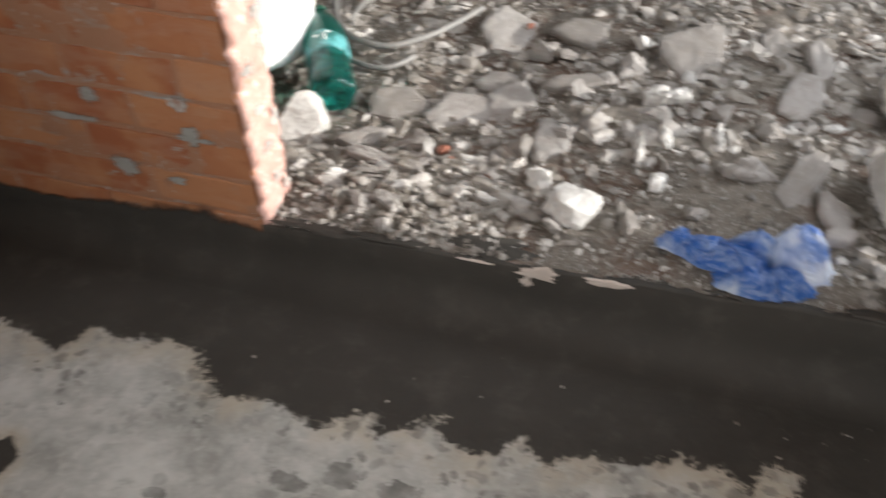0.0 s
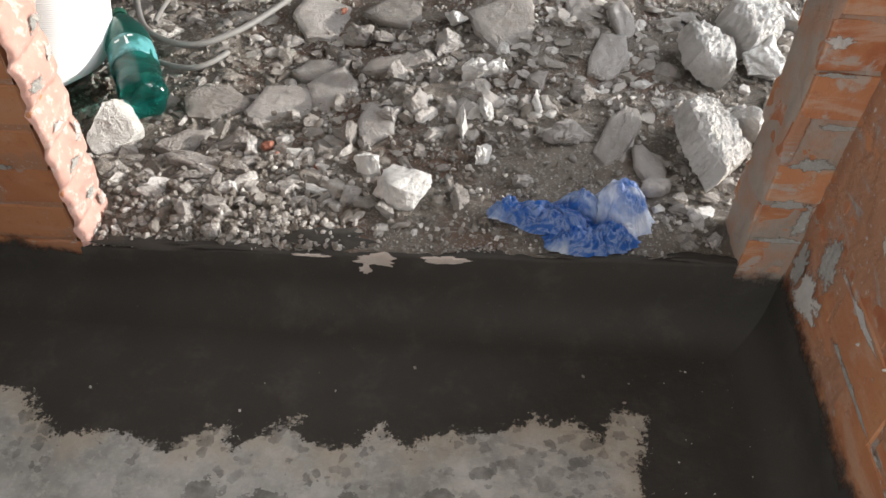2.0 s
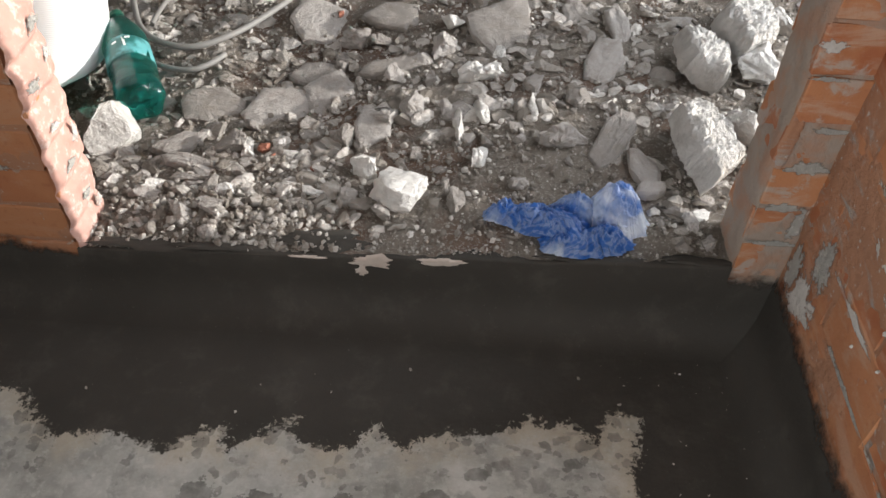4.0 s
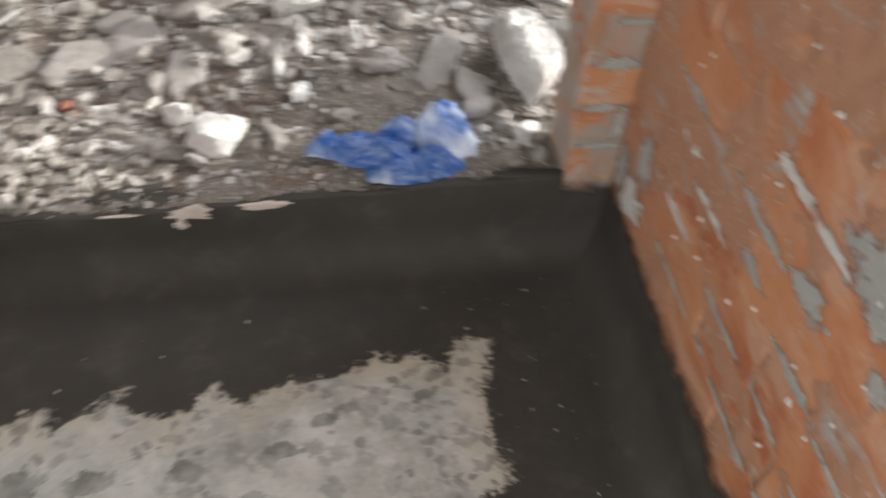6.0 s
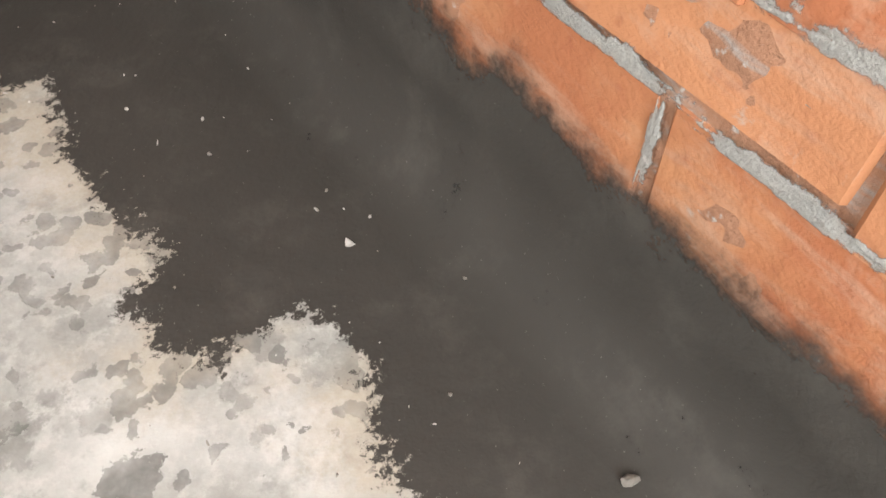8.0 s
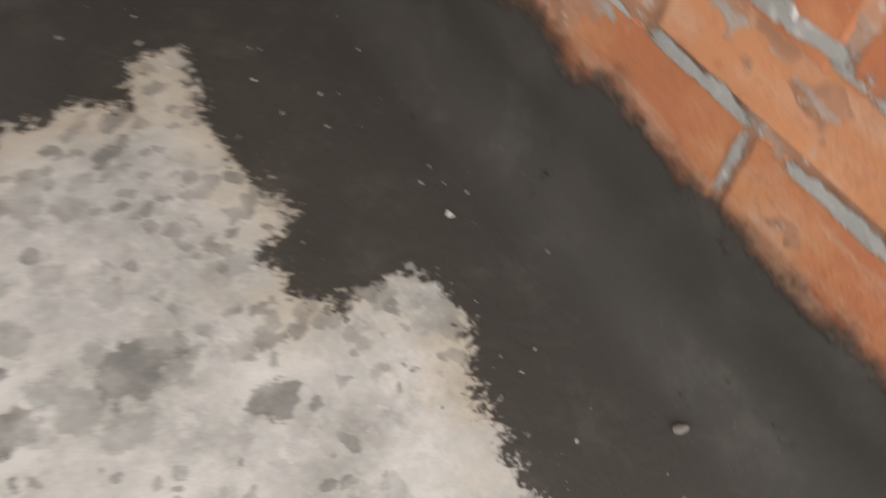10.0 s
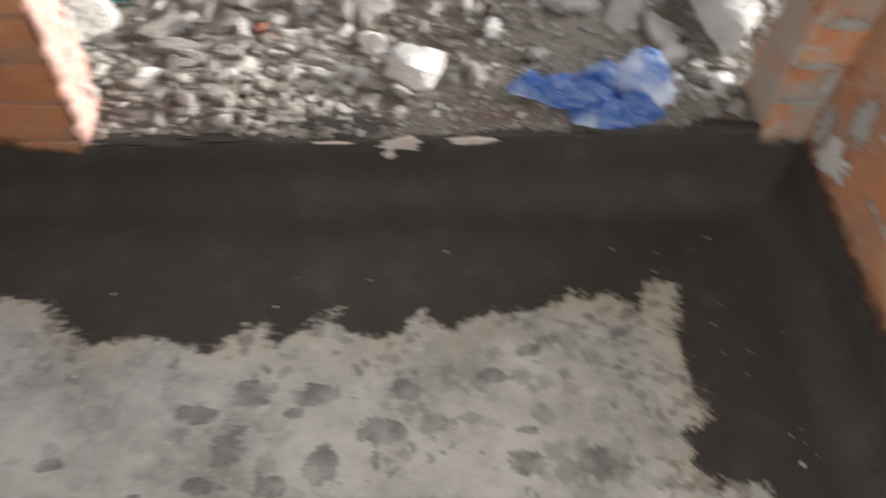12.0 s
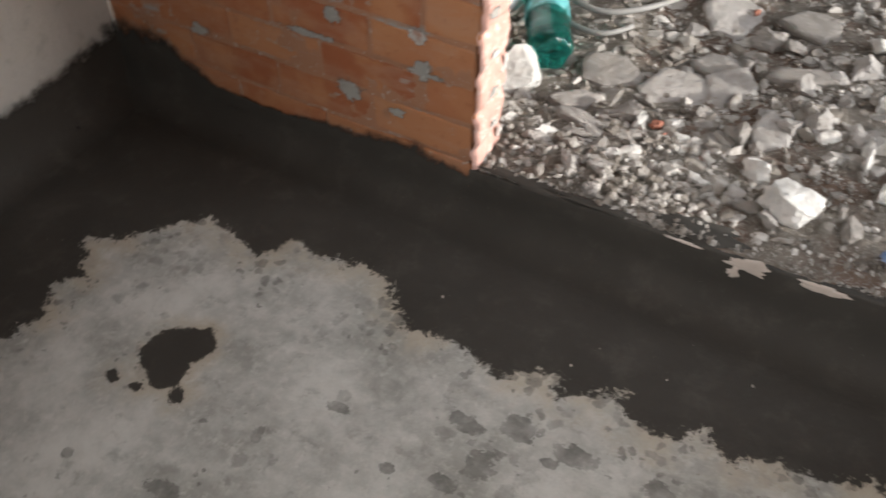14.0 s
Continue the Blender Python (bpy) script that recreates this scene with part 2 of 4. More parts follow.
def part(name, bm, material, parent=None, label="", m=None, smooth=False):
    """Links a bmesh as one mesh object, under a thing if one is given."""
    me = mesh_of(name, bm, material)
    if smooth:
        me.polygons.foreach_set("use_smooth", [True] * len(me.polygons))
    ob = new(name, me)
    if parent:
        ob.parent = parent
    if m is not None:
        ob.matrix_basis = m
    if label:
        ob["label"] = label
    return ob


def box(bm, lo, hi):
    vs = [bm.verts.new((x, y, z)) for x in (lo[0], hi[0]) for y in (lo[1], hi[1]) for z in (lo[2], hi[2])]
    for f in ((0, 1, 3, 2), (4, 6, 7, 5), (0, 4, 5, 1), (2, 3, 7, 6), (0, 2, 6, 4), (1, 5, 7, 3)):
        bm.faces.new([vs[i] for i in f])
    return vs


def grid(nu, nv, place):
    """A sheet of nu x nv cells; place(u, v) gives each corner for u, v in 0..1."""
    bm = bmesh.new()
    vs = [[bm.verts.new(place(i / nu, j / nv)) for j in range(nv + 1)] for i in range(nu + 1)]
    for i in range(nu):
        for j in range(nv):
            bm.faces.new((vs[i][j], vs[i + 1][j], vs[i + 1][j + 1], vs[i][j + 1]))
    return bm


def lump(bm, m, seed, rough=0.35, sub=2, flat=0.0):
    """A broken, faceted stone, of about unit radius before the matrix m."""
    rng = random.Random(seed)
    off = Vector((rng.uniform(-50, 50), rng.uniform(-50, 50), rng.uniform(-50, 50)))
    vs = bmesh.ops.create_icosphere(bm, subdivisions=sub, radius=1.0)["verts"]
    planes = [(Vector((rng.gauss(0, 1), rng.gauss(0, 1), rng.gauss(0, 1))).normalized(), rng.uniform(0.34, 0.78)) for _ in range(13)]
    for v in vs:
        p = v.co.copy()
        for n, d in planes:
            over = p.dot(n) - d
            if over > 0:
                p -= n * over
        p *= 1.0 + rough * 0.42 * noise.noise(p * 2.1 + off) + rough * 0.25 * noise.noise(p * 6.3 + off) + rough * 0.09 * noise.noise(p * 14.0 + off)
        v.co = m @ p
    return vs


def brick_mesh(name, size, seed, material):
    """A brick with worn arrises and a slightly twisted face: 44 triangles."""
    rng = random.Random(seed)
    lx, ly, lz = (s / 2 for s in size)
    bm = bmesh.new()
    e = 0.0020
    corner = {}
    for sx in (-1, 1):
        for sy in (-1, 1):
            for sz in (-1, 1):
                j = [rng.uniform(-1, 1) * 0.0022 for _ in range(3)]
                w = e * rng.uniform(0.6, 2.0)
                p = Vector((sx * lx + j[0], sy * ly + j[1], sz * lz + j[2]))
                corner[sx, sy, sz] = (bm.verts.new(p - Vector((0, sy * w, sz * w))), bm.verts.new(p - Vector((sx * w, 0, sz * w))),
                                      bm.verts.new(p - Vector((sx * w, sy * w, 0))))
    for a in range(3):
        b, c = [i for i in range(3) if i != a]
        for s in (-1, 1):
            ring = []
            for sb, sc in ((-1, -1), (1, -1), (1, 1), (-1, 1)):
                key = [0, 0, 0]
                key[a], key[b], key[c] = s, sb, sc
                ring.append(corner[tuple(key)][a])
            bm.faces.new(ring)
        for sb in (-1, 1):
            for sc in (-1, 1):
                lo, hi = [0, 0, 0], [0, 0, 0]
                for q, s in ((lo, -1), (hi, 1)):
                    q[a], q[b], q[c] = s, sb, sc
                lo, hi = corner[tuple(lo)], corner[tuple(hi)]
                bm.faces.new((lo[b], hi[b], hi[c], lo[c]))
    for key in corner:
        bm.faces.new(corner[key])
    bmesh.ops.recalc_face_normals(bm, faces=bm.faces)
    return mesh_of(name, bm, material)


# ---------- the shell ----------
LEFT, NEAR, TOP = -2.045, -1.62, 2.45
JAMB_L, JAMB_R, THICK = -1.200, -0.085, 0.115
STEP = 0.118
COURSE = 0.0800


def shell(name, lo, hi, material, label, category="wall", holes=()):
    bm = bmesh.new()
    box(bm, lo, hi)
    ob = part(name, bm, material)
    return tagged(ob, label, category, kind="structure")


# floor: one sheet of screed with the edge of the dark coat in an attribute
DRY = [(-0.20, -2.3), (-0.196, -0.735), (-0.180, -0.655), (-0.157, -0.615), (-0.160, -0.575), (-0.188, -0.546), (-0.240, -0.552), (-0.262, -0.523), (-0.275, -0.468),
       (-0.230, -0.441), (-0.227, -0.402), (-0.250, -0.380), (-0.240, -0.336), (-0.246, -0.280), (-0.228, -0.225), (-0.233, -0.200), (-0.275, -0.197), (-0.306, -0.245),
       (-0.352, -0.220), (-0.413, -0.220), (-0.482, -0.247), (-0.536, -0.250), (-0.611, -0.282), (-0.655, -0.252), (-0.714, -0.295), (-0.768, -0.289), (-0.797, -0.242),
       (-0.842, -0.277), (-0.892, -0.298), (-0.905, -0.262), (-0.988, -0.312), (-1.090, -0.285), (-1.155, -0.302), (-1.190, -0.280), (-1.260, -0.216), (-1.350, -0.222),
       (-1.449, -0.228), (-1.490, -0.282), (-1.545, -0.270), (-1.626, -0.250), (-1.712, -0.350), (-1.785, -0.405), (-1.735, -0.480), (-1.760, -0.510), (-1.724, -0.578), (-1.745, -0.655), (-1.76, -2.3)]
# dark stains trodden into the screed: x, y, reach along x, reach along y
STAINS = [(-0.733, -0.496, 0.007, 0.015), (-0.820, -0.389, 0.036, 0.018), (-0.590, -0.432, 0.018, 0.012), (-0.721, -0.449, 0.038, 0.022), (-0.410, -0.508, 0.034, 0.026),
          (-0.328, -0.589, 0.022, 0.018), (-0.852, -0.418, 0.014, 0.010), (-0.808, -0.500, 0.026, 0.030), (-0.881, -0.530, 0.026, 0.018), (-0.942, -0.472, 0.022, 0.026),
          (-0.978, -0.523, 0.022, 0.014), (-0.992, -0.415, 0.030, 0.016), (-0.687, -0.386, 0.026, 0.018), (-0.492, -0.320, 0.024, 0.012), (-0.342, -0.289, 0.016, 0.009),
          (-0.512, -0.504, 0.032, 0.020), (-0.552, -0.364, 0.022, 0.014), (-0.617, -0.592, 0.030, 0.020), (-0.506, -0.454, 0.018, 0.007), (-0.915, -0.385, 0.030, 0.024)]
SMALL_STAINS = [(-1.183, -0.487, 0.018, 0.010), (-1.266, -0.590, 0.010, 0.014), (-1.330, -0.729, 0.034, 0.014), (-1.064, -0.540, 0.014, 0.010), (-1.497, -0.749, 0.010, 0.010),
                (-0.440, -0.360, 0.009, 0.010), (-0.770, -0.580, 0.024, 0.016), (-0.700, -0.640, 0.030, 0.022), (-0.480, -0.640, 0.020, 0.026), (-0.560, -0.700, 0.028, 0.020),
                (-0.360, -0.700, 0.022, 0.016), (-0.860, -0.640, 0.030, 0.020), (-0.990, -0.620, 0.020, 0.024)]


def past_edge(px, py):
    """Signed way past the coat's edge: below zero on the bare screed."""
    ax = np.array(DRY)
    bx = np.roll(ax, -1, axis=0)
    best = np.full(px.shape, 9.0)
    inside = np.zeros(px.shape, bool)
    for (x0, y0), (x1, y1) in zip(ax, bx):
        dx, dy = x1 - x0, y1 - y0
        s = np.clip(((px - x0) * dx + (py - y0) * dy) / (dx * dx + dy * dy), 0, 1)
        best = np.minimum(best, np.hypot(px - x0 - s * dx, py - y0 - s * dy))
        cross = ((y0 > py) != (y1 > py)) & (px < dx * (py - y0) / (dy if dy else 1e-9) + x0)
        inside ^= cross
    d = np.where(inside, -best, best)
    for hx, hy, hr in ((-1.486, -0.530, 0.046), (-1.468, -0.560, 0.034), (-1.458, -0.500, 0.034), (-1.487, -0.609, 0.011), (-1.536, -0.612, 0.011), (-1.418, -0.592, 0.014)):
        d = np.maximum(d, 2.4 * (hr - np.hypot(px - hx, (py - hy) * 0.9)))
    return d


bm = grid(340, 360, lambda u, v: (LEFT - 0.1 + u * (0.2 - LEFT), NEAR - 0.1 + v * (0.1 - NEAR), 0.0))
for v in bm.verts:
    away = min(1.0, max(0.0, min(-v.co.x, -v.co.y, v.co.x - LEFT) - 0.09) / 0.08)
    v.co.z = (0.002 * noise.noise(v.co * 6.0) + 0.0012 * noise.noise(v.co * 31.0)) * away
me = mesh_of("floor", bm, FLOOR)
co = np.empty(len(me.vertices) * 3)
me.vertices.foreach_get("co", co)
co = co.reshape(-1, 3)
me.attributes.new("coat", "FLOAT", "POINT").data.foreach_set("value", past_edge(co[:, 0], co[:, 1]))
stain = np.full(len(co), -1.0)
for sx, sy, rx, ry in STAINS + SMALL_STAINS:
    stain = np.maximum(stain, 1.0 - np.hypot((co[:, 0] - sx) / rx, (co[:, 1] - sy) / ry))
me.attributes.new("stain", "FLOAT", "POINT").data.foreach_set("value", stain)
me.polygons.foreach_set("use_smooth", [True] * len(me.polygons))
floor = tagged(new("floor", me), "pale grey cement screed with dark waterproof coat brushed round its edges", "floor", kind="structure")

# ceiling and near wall are unseen, added dark to hold back bounced light
shell("ceiling", (LEFT - 0.2, NEAR - 0.2, TOP), (1.2, 2.7, TOP + 0.15), UNSEEN_DARK, "unseen dark grey ceiling, added to close the room", "ceiling")
for nm, lo, hi in (("wall_near", (LEFT - 0.15, NEAR - 0.15, -0.1), (0.15, NEAR, 0.25)), ("wall_near_top", (LEFT - 0.15, NEAR - 0.15, 1.75), (0.15, NEAR, TOP)),
                   ("wall_near_left", (LEFT - 0.15, NEAR - 0.15, 0.25), (-0.78, NEAR, 1.75)), ("wall_near_right", (-0.06, NEAR - 0.15, 0.25), (0.15, NEAR, 1.75))):
    shell(nm, lo, hi, UNSEEN_DARK, "unseen dark grey wall, added with an opening for the near lamp")
shell("ground", (-3.2, THICK, -0.2), (1.6, 2.7, 0.02), DIRT, "packed brown earth under the rubble", "ground")
# left wall, plastered; its window opening is assumed, cut for the room's side lamp
for nm, lo, hi in (("wall_left", (LEFT - 0.15, NEAR, -0.1), (LEFT, 0.0, 1.10)), ("wall_left_top", (LEFT - 0.15, NEAR, 2.05), (LEFT, 0.0, TOP)),
                   ("wall_left_near", (LEFT - 0.15, NEAR, 1.10), (LEFT, -1.45, 2.05)), ("wall_left_far", (LEFT - 0.15, -0.75, 1.10), (LEFT, 0.0, 2.05))):
    shell(nm, lo, hi, PLASTER, "grey plastered wall with coat along its foot")
# the space beyond the opening: unseen walls, added to enclose it and shape the sunlight
shell("wall_beyond", (-3.2, 2.4, 0.0), (1.2, 2.55, TOP), PLASTER, "unseen grey wall added beyond the rubble")
shell("wall_beyond_left", (-3.2, THICK, 0.0), (-3.05, 2.4, TOP), PLASTER, "unseen grey wall added beyond the rubble")
for nm, lo, hi in (("wall_beyond_right", (0.95, THICK, 2.05), (1.1, 2.4, TOP)), ("wall_beyond_right_end", (0.95, 1.45, 0.0), (1.1, 2.4, 2.05))):
    shell(nm, lo, hi, PLASTER, "unseen grey wall added with a wide opening to let the sun in")


# ---------- brick walls: each brick its own piece in a mortar bed ----------
def brick_wall(name, axis, face, lo, hi, z0, first, length, thick, label, inward, near_top, split, brick=None, proud=0.0, bed_mat=None, low_row=0):
    """A wall along axis ('x' or 'y') with its seen face at `face`; inward is +1 or -1, the way into the wall. z0: the first bed joint.
    first(row): where a head joint of that row stands."""
    bm = bmesh.new()
    b0, b1 = sorted((face + inward * 0.014, face + inward * (thick - 0.004)))
    e = 0.012
    box(bm, (lo + e, b0, -0.1) if axis == "x" else (b0, lo + e, -0.1), (hi - e, b1, TOP) if axis == "x" else (b1, hi - e, TOP))
    wall = tagged(part(name, bm, BED), label, "wall", kind="structure")
    span = min(hi - lo, 1.45)
    washed = proud if callable(proud) else (lambda s, z: proud)
    off = hash_name(name) % 37

    def bed(u, v):
        s, z = hi - 0.003 - u * (span - 0.006), v * 1.15
        p = Vector((s, z, off))
        out = face + inward * (0.0028 - washed(s, z) - 0.0050 * noise.noise(p * 8.0) - 0.0028 * noise.noise(p * 31.0) - 0.0016 * noise.noise(p * 90.0))
        return (s, out, z) if axis == "x" else (out, s, z)

    part("mortar_bed", grid(int(span / 0.006), 190, bed), bed_mat or BED, wall, smooth=True)
    rng = random.Random(hash_name(name))
    shapes = {}
    far = bmesh.new()
    row, zb = 0, z0 - COURSE * 3
    while zb < TOP - 0.02:
        if row < low_row:
            zb += COURSE
            row += 1
            continue
        joint = first(row)
        n0 = math.floor((lo - joint) / length) - 1
        s = joint + n0 * length
        while s < hi:
            a, b = max(s + 0.004, lo), min(s + length - 0.004, hi)
            s += length
            if b - a < 0.03:
                continue
            mid, half = (a + b) / 2, b - a
            depth = face + inward * (thick / 2 + rng.uniform(-0.0012, 0.0014))
            place = (mid, depth, zb + COURSE / 2 + rng.uniform(-0.0015, 0.0015)) if axis == "x" else (depth, mid, zb + COURSE / 2 + rng.uniform(-0.0015, 0.0015))
            size = (half, thick - 0.002, COURSE - 0.0075) if axis == "x" else (thick - 0.002, half, COURSE - 0.0075)
            if row == low_row and low_row:
                place = (place[0], place[1], place[2] - 0.014)
                size = (size[0], size[1], size[2] + 0.028)
            turn = pose(*place, rng.uniform(-0.4, 0.4), rng.uniform(-0.4, 0.4), rng.uniform(-0.3, 0.3))
            if zb < near_top and split(mid):
                key = (round(half, 3), rng.randrange(4))
                if key not in shapes:
                    shapes[key] = brick_mesh("brick", size, rng.random(), brick or BRICK)
                ob = new("brick", shapes[key])
                ob.parent = wall
                ob.matrix_basis = turn
            else:
                vs = box(far, [-q / 2 for q in size], [q / 2 for q in size])
                for v in vs:
                    v.co = turn @ v.co
        zb += COURSE
        row += 1
    if far.verts:
        tagged(part("brickwork", far, BRICK_JOINED, wall), kind="stuff")
    else:
        far.free()
    return wall


def hash_name(s):
    return sum(ord(ch) * (i + 7) for i, ch in enumerate(s))


wall_right = brick_wall("wall_right", "y", 0.0, NEAR, THICK - 0.002, 0.229, lambda r: (-0.64, -0.56, -0.687, -0.584, -0.712, -0.605, -0.715)[r] if r < 7 else -0.70 + 0.105 * (r % 2) + 0.012 * math.sin(r * 2.3),
                        0.21, THICK, "worn red brick wall with smeared grey mortar joints", 1, 1.1, lambda y: y > -1.35, BRICK, lambda y, z: 0.0018 * min(1.0, max(0.0, (z - 0.33) / 0.08, (y + 0.56) / 0.10)), low_row=2)
wall_back = brick_wall("wall_back", "x", 0.0, LEFT, JAMB_L, 0.211, lambda r: JAMB_L - 0.105 * (r % 2),
                       0.21, THICK, "red brick wall with little pale wash, ending at the opening", 1, 1.25, lambda x: True, BRICK_LITTLE_WASH, -0.0004)
wall_pier = brick_wall("wall_pier", "x", 0.0, JAMB_R, 0.008, 0.224, lambda r: JAMB_R - 0.055 * (r % 2), 0.2, THICK,
                       "short red brick pier beside the opening, patched with mortar", 1, 1.1, lambda x: True, BRICK_PIER, 0.0012, PIER_BED)
shell("lintel_wall", (JAMB_L, 0.0, 2.1), (JAMB_R, THICK, TOP), PLASTER, "grey concrete lintel over the opening")


# ---------- dark coat: a skin with a cove at the foot of each wall ----------
def coat_strip(place, length, top, label, turn_over=0.0):
    """place(s, out, z): the world place s metres along the wall, out metres from its face, at height z. top(s): the skin's upper edge."""
    nu, rad = int(length / 0.006), 0.080
    def at(u, v):
        s = u * length
        t = max(top(s) + 0.022, rad + 0.012) + 0.007 * noise.noise(Vector((s * 22, 3.1, 0))) + 0.005 * noise.noise(Vector((s * 75, 8.3, 0)))
        if v < 0.45:
            a = v / 0.45 * math.pi / 2
            out, z = 0.007 + rad * (1 - math.sin(a)), -0.0004 + (rad + 0.0019) * (1 - math.cos(a)) ** 1.25
        else:
            q = (v - 0.45) / 0.55
            z = 0.0015 + rad + (t - rad) * q
            out = 0.0070 - 0.0062 * q ** 1.5 + 0.0015 * noise.noise(Vector((s * 14, z * 14, 5.0)))
        return place(s, out, z)
    bm = grid(nu, 20, at)
    me = mesh_of("dark_coat", bm, COAT)
    me.attributes.new("edge", "FLOAT", "POINT").data.foreach_set("value", [max(0.0, ((i % 21) / 20 - 0.66) / 0.34) for i in range(len(me.vertices))])
    me.polygons.foreach_set("use_smooth", [True] * len(me.polygons))
    return tagged(new("wall_coat", me), label, "coating", kind="structure")


def swell(s, base, amp, seed):
    return base + amp * noise.noise(Vector((s * 3.1, seed, 0.0))) + 0.4 * amp * noise.noise(Vector((s * 8.7, seed + 4, 0.0)))


coat_strip(lambda s, o, z: (-o, -s, z), 1.6, lambda s: swell(s, 0.150, 0.008, 2.0) + 0.020 * math.exp(-((s - 0.46) / 0.04) ** 2) + 0.026 * math.exp(-((s - 0.578) / 0.016) ** 2), "dark brushed coat up the foot of the brick wall")
coat_strip(lambda s, o, z: (JAMB_L - s, -o, z), LEFT * -1 + JAMB_L, lambda s: 0.092 + 0.030 * math.exp(-((s - 0.14) / 0.07) ** 2) - 0.038 * math.exp(-((s - 0.50) / 0.13) ** 2) + 0.085 * min(1, max(0, (s - 0.58) / 0.12)),
           "dark brushed coat up the foot of the brick wall")
coat_strip(lambda s, o, z: (LEFT + o, -s, z), 1.6, lambda s: swell(s, 0.125, 0.012, 7.0) + 0.03 * math.exp(-(s / 0.10) ** 2), "dark brushed coat up the foot of the plastered wall")
coat_strip(lambda s, o, z: (JAMB_R + s, -o, z), -JAMB_R, lambda s: swell(s, 0.138, 0.008, 5.0), "dark brushed coat up the foot of the brick pier")

# threshold: a low step under the opening, coated on its face
def threshold_place(u, v):
    x = JAMB_L + u * (JAMB_R - JAMB_L)
    edge = STEP + 0.045 * (x - JAMB_L) + 0.003 * noise.noise(Vector((x * 9, 0, 2))) + 0.0022 * noise.noise(Vector((x * 47, 0, 2)))
    if v < 0.3:
        a = v / 0.3 * math.pi / 2
        return (x, -0.007 - 0.080 * (1 - math.sin(a)), -0.0004 + 0.0819 * (1 - math.cos(a)) ** 1.25)
    if v < 0.8:
        q = (v - 0.3) / 0.5
        return (x, -0.007 + 0.0035 * q * q + 0.0015 * q * noise.noise(Vector((x * 9, q * 2, 6))), 0.0815 + (edge - 0.0815) * q)
    q = (v - 0.8) / 0.2
    return (x, -0.0035 + q * 0.05, edge - 0.012 * q)


bm = grid(240, 30, threshold_place)
me = mesh_of("threshold", bm, COAT)
me.attributes.new("edge", "FLOAT", "POINT").data.foreach_set("value", [-3.0] * len(me.vertices))
me.polygons.foreach_set("use_smooth", [True] * len(me.polygons))
threshold = tagged(new("threshold", me), "low concrete step across the opening, coated dark", "threshold", kind="structure")


# ---------- rubble ----------
def heap(x, y):
    """Height of the rubble beyond the step: it lies lower towards the back on the sack's side."""
    sunk = min(1.0, max(0.0, (-0.4 - x) / 0.5)) * min(y, 0.5)
    h = STEP + 0.045 * (min(x, 0.1) - JAMB_L) - 0.003 - 0.10 * sunk + 0.012 * noise.noise(Vector((x * 5, y * 5, 0))) * min(1, y / 0.15)
    h += (0.008 * noise.noise(Vector((x * 19, y * 19, 3))) + 0.005 * noise.noise(Vector((x * 57, y * 57, 9)))) * min(1, y / 0.06)
    return h + 0.022 * math.exp(-((x + 0.99) / 0.16) ** 2 - ((y - 0.10) / 0.07) ** 2)


def heap_place(u, v):
    x, y = -2.9 + u * 3.8, 0.004 + 2.33 * v ** 1.5
    return (x, y, heap(x, y))


part_ob = part("rubble_ground", grid(330, 190, heap_place), DIRT, smooth=True)
tagged(part_ob, "uneven brown dirt full of crushed plaster", "ground", kind="structure")


def in_opening(x, y):
    """False inside the brick walls either side of the opening."""
    return y > THICK + 0.03 or JAMB_L + 0.02 < x < JAMB_R - 0.02


def bare_dirt(x, y):
    """Near 1 where the brown dirt lies open between the stones."""
    return max(math.exp(-((x + 0.30) / 0.13) ** 2 - ((y - 0.30) / 0.20) ** 2), math.exp(-((x + 0.62) / 0.20) ** 2 - ((y - 0.10) / 0.06) ** 2),
               0.8 * math.exp(-((x + 0.27) / 0.08) ** 2 - ((y - 0.62) / 0.12) ** 2))


# fine grit: one joined mesh of small broken chips
_t = bmesh.new()
bmesh.ops.create_icosphere(_t, subdivisions=1, radius=1.0)
CHIP_V = np.array([v.co[:] for v in _t.verts])
CHIP_F = np.array([[v.index for v in f.verts] for f in _t.faces])
_t.free()


def chips(name, places, material, seed):
    """One mesh of many chips; places: rows of x, y, z, size."""
    r = np.random.RandomState(seed)
    vs, fs = [], []
    for i, (x, y, z, s) in enumerate(places):
        axes = np.linalg.qr(r.normal(size=(3, 3)))[0]
        v = CHIP_V * r.uniform(0.6, 1.25, (len(CHIP_V), 1)) * np.array((1.0, r.uniform(0.55, 1.0), r.uniform(0.3, 0.75)))
        vs.append(v @ axes * s + (x, y, z))
        fs.append(CHIP_F + i * len(CHIP_V))
    me = bpy.data.meshes.new(name)
    me.from_pydata(np.concatenate(vs).tolist(), [], np.concatenate(fs).tolist())
    me.materials.append(material)
    return new(name, me)


rng = random.Random(11)
places = []
for i in range(27000):
    y = 0.012 + 1.3 * rng.random() ** 1.5
    x = rng.uniform(-1.9, 0.35)
    s = 0.0018 + 0.0075 * rng.random() ** 3.2
    if x < -0.75 and y < 0.28:
        s *= 1.3
    elif y < 0.06:
        s *= 0.6
    if in_opening(x, y) and noise.noise(Vector((x * 6, y * 6, 40))) > -0.35 and rng.random() > 0.6 * bare_dirt(x, y):
        places.append((x, y, heap(x, y) + s * 0.3, s))
for i in range(420):
    x, y = rng.gauss(-0.97, 0.075), 0.03 + abs(rng.gauss(0.05, 0.045))
    s = 0.002 + 0.011 * rng.random() ** 3
    if in_opening(x, y):
        places.append((x, y, heap(x, y) + s * rng.uniform(0.2, 1.0), s))
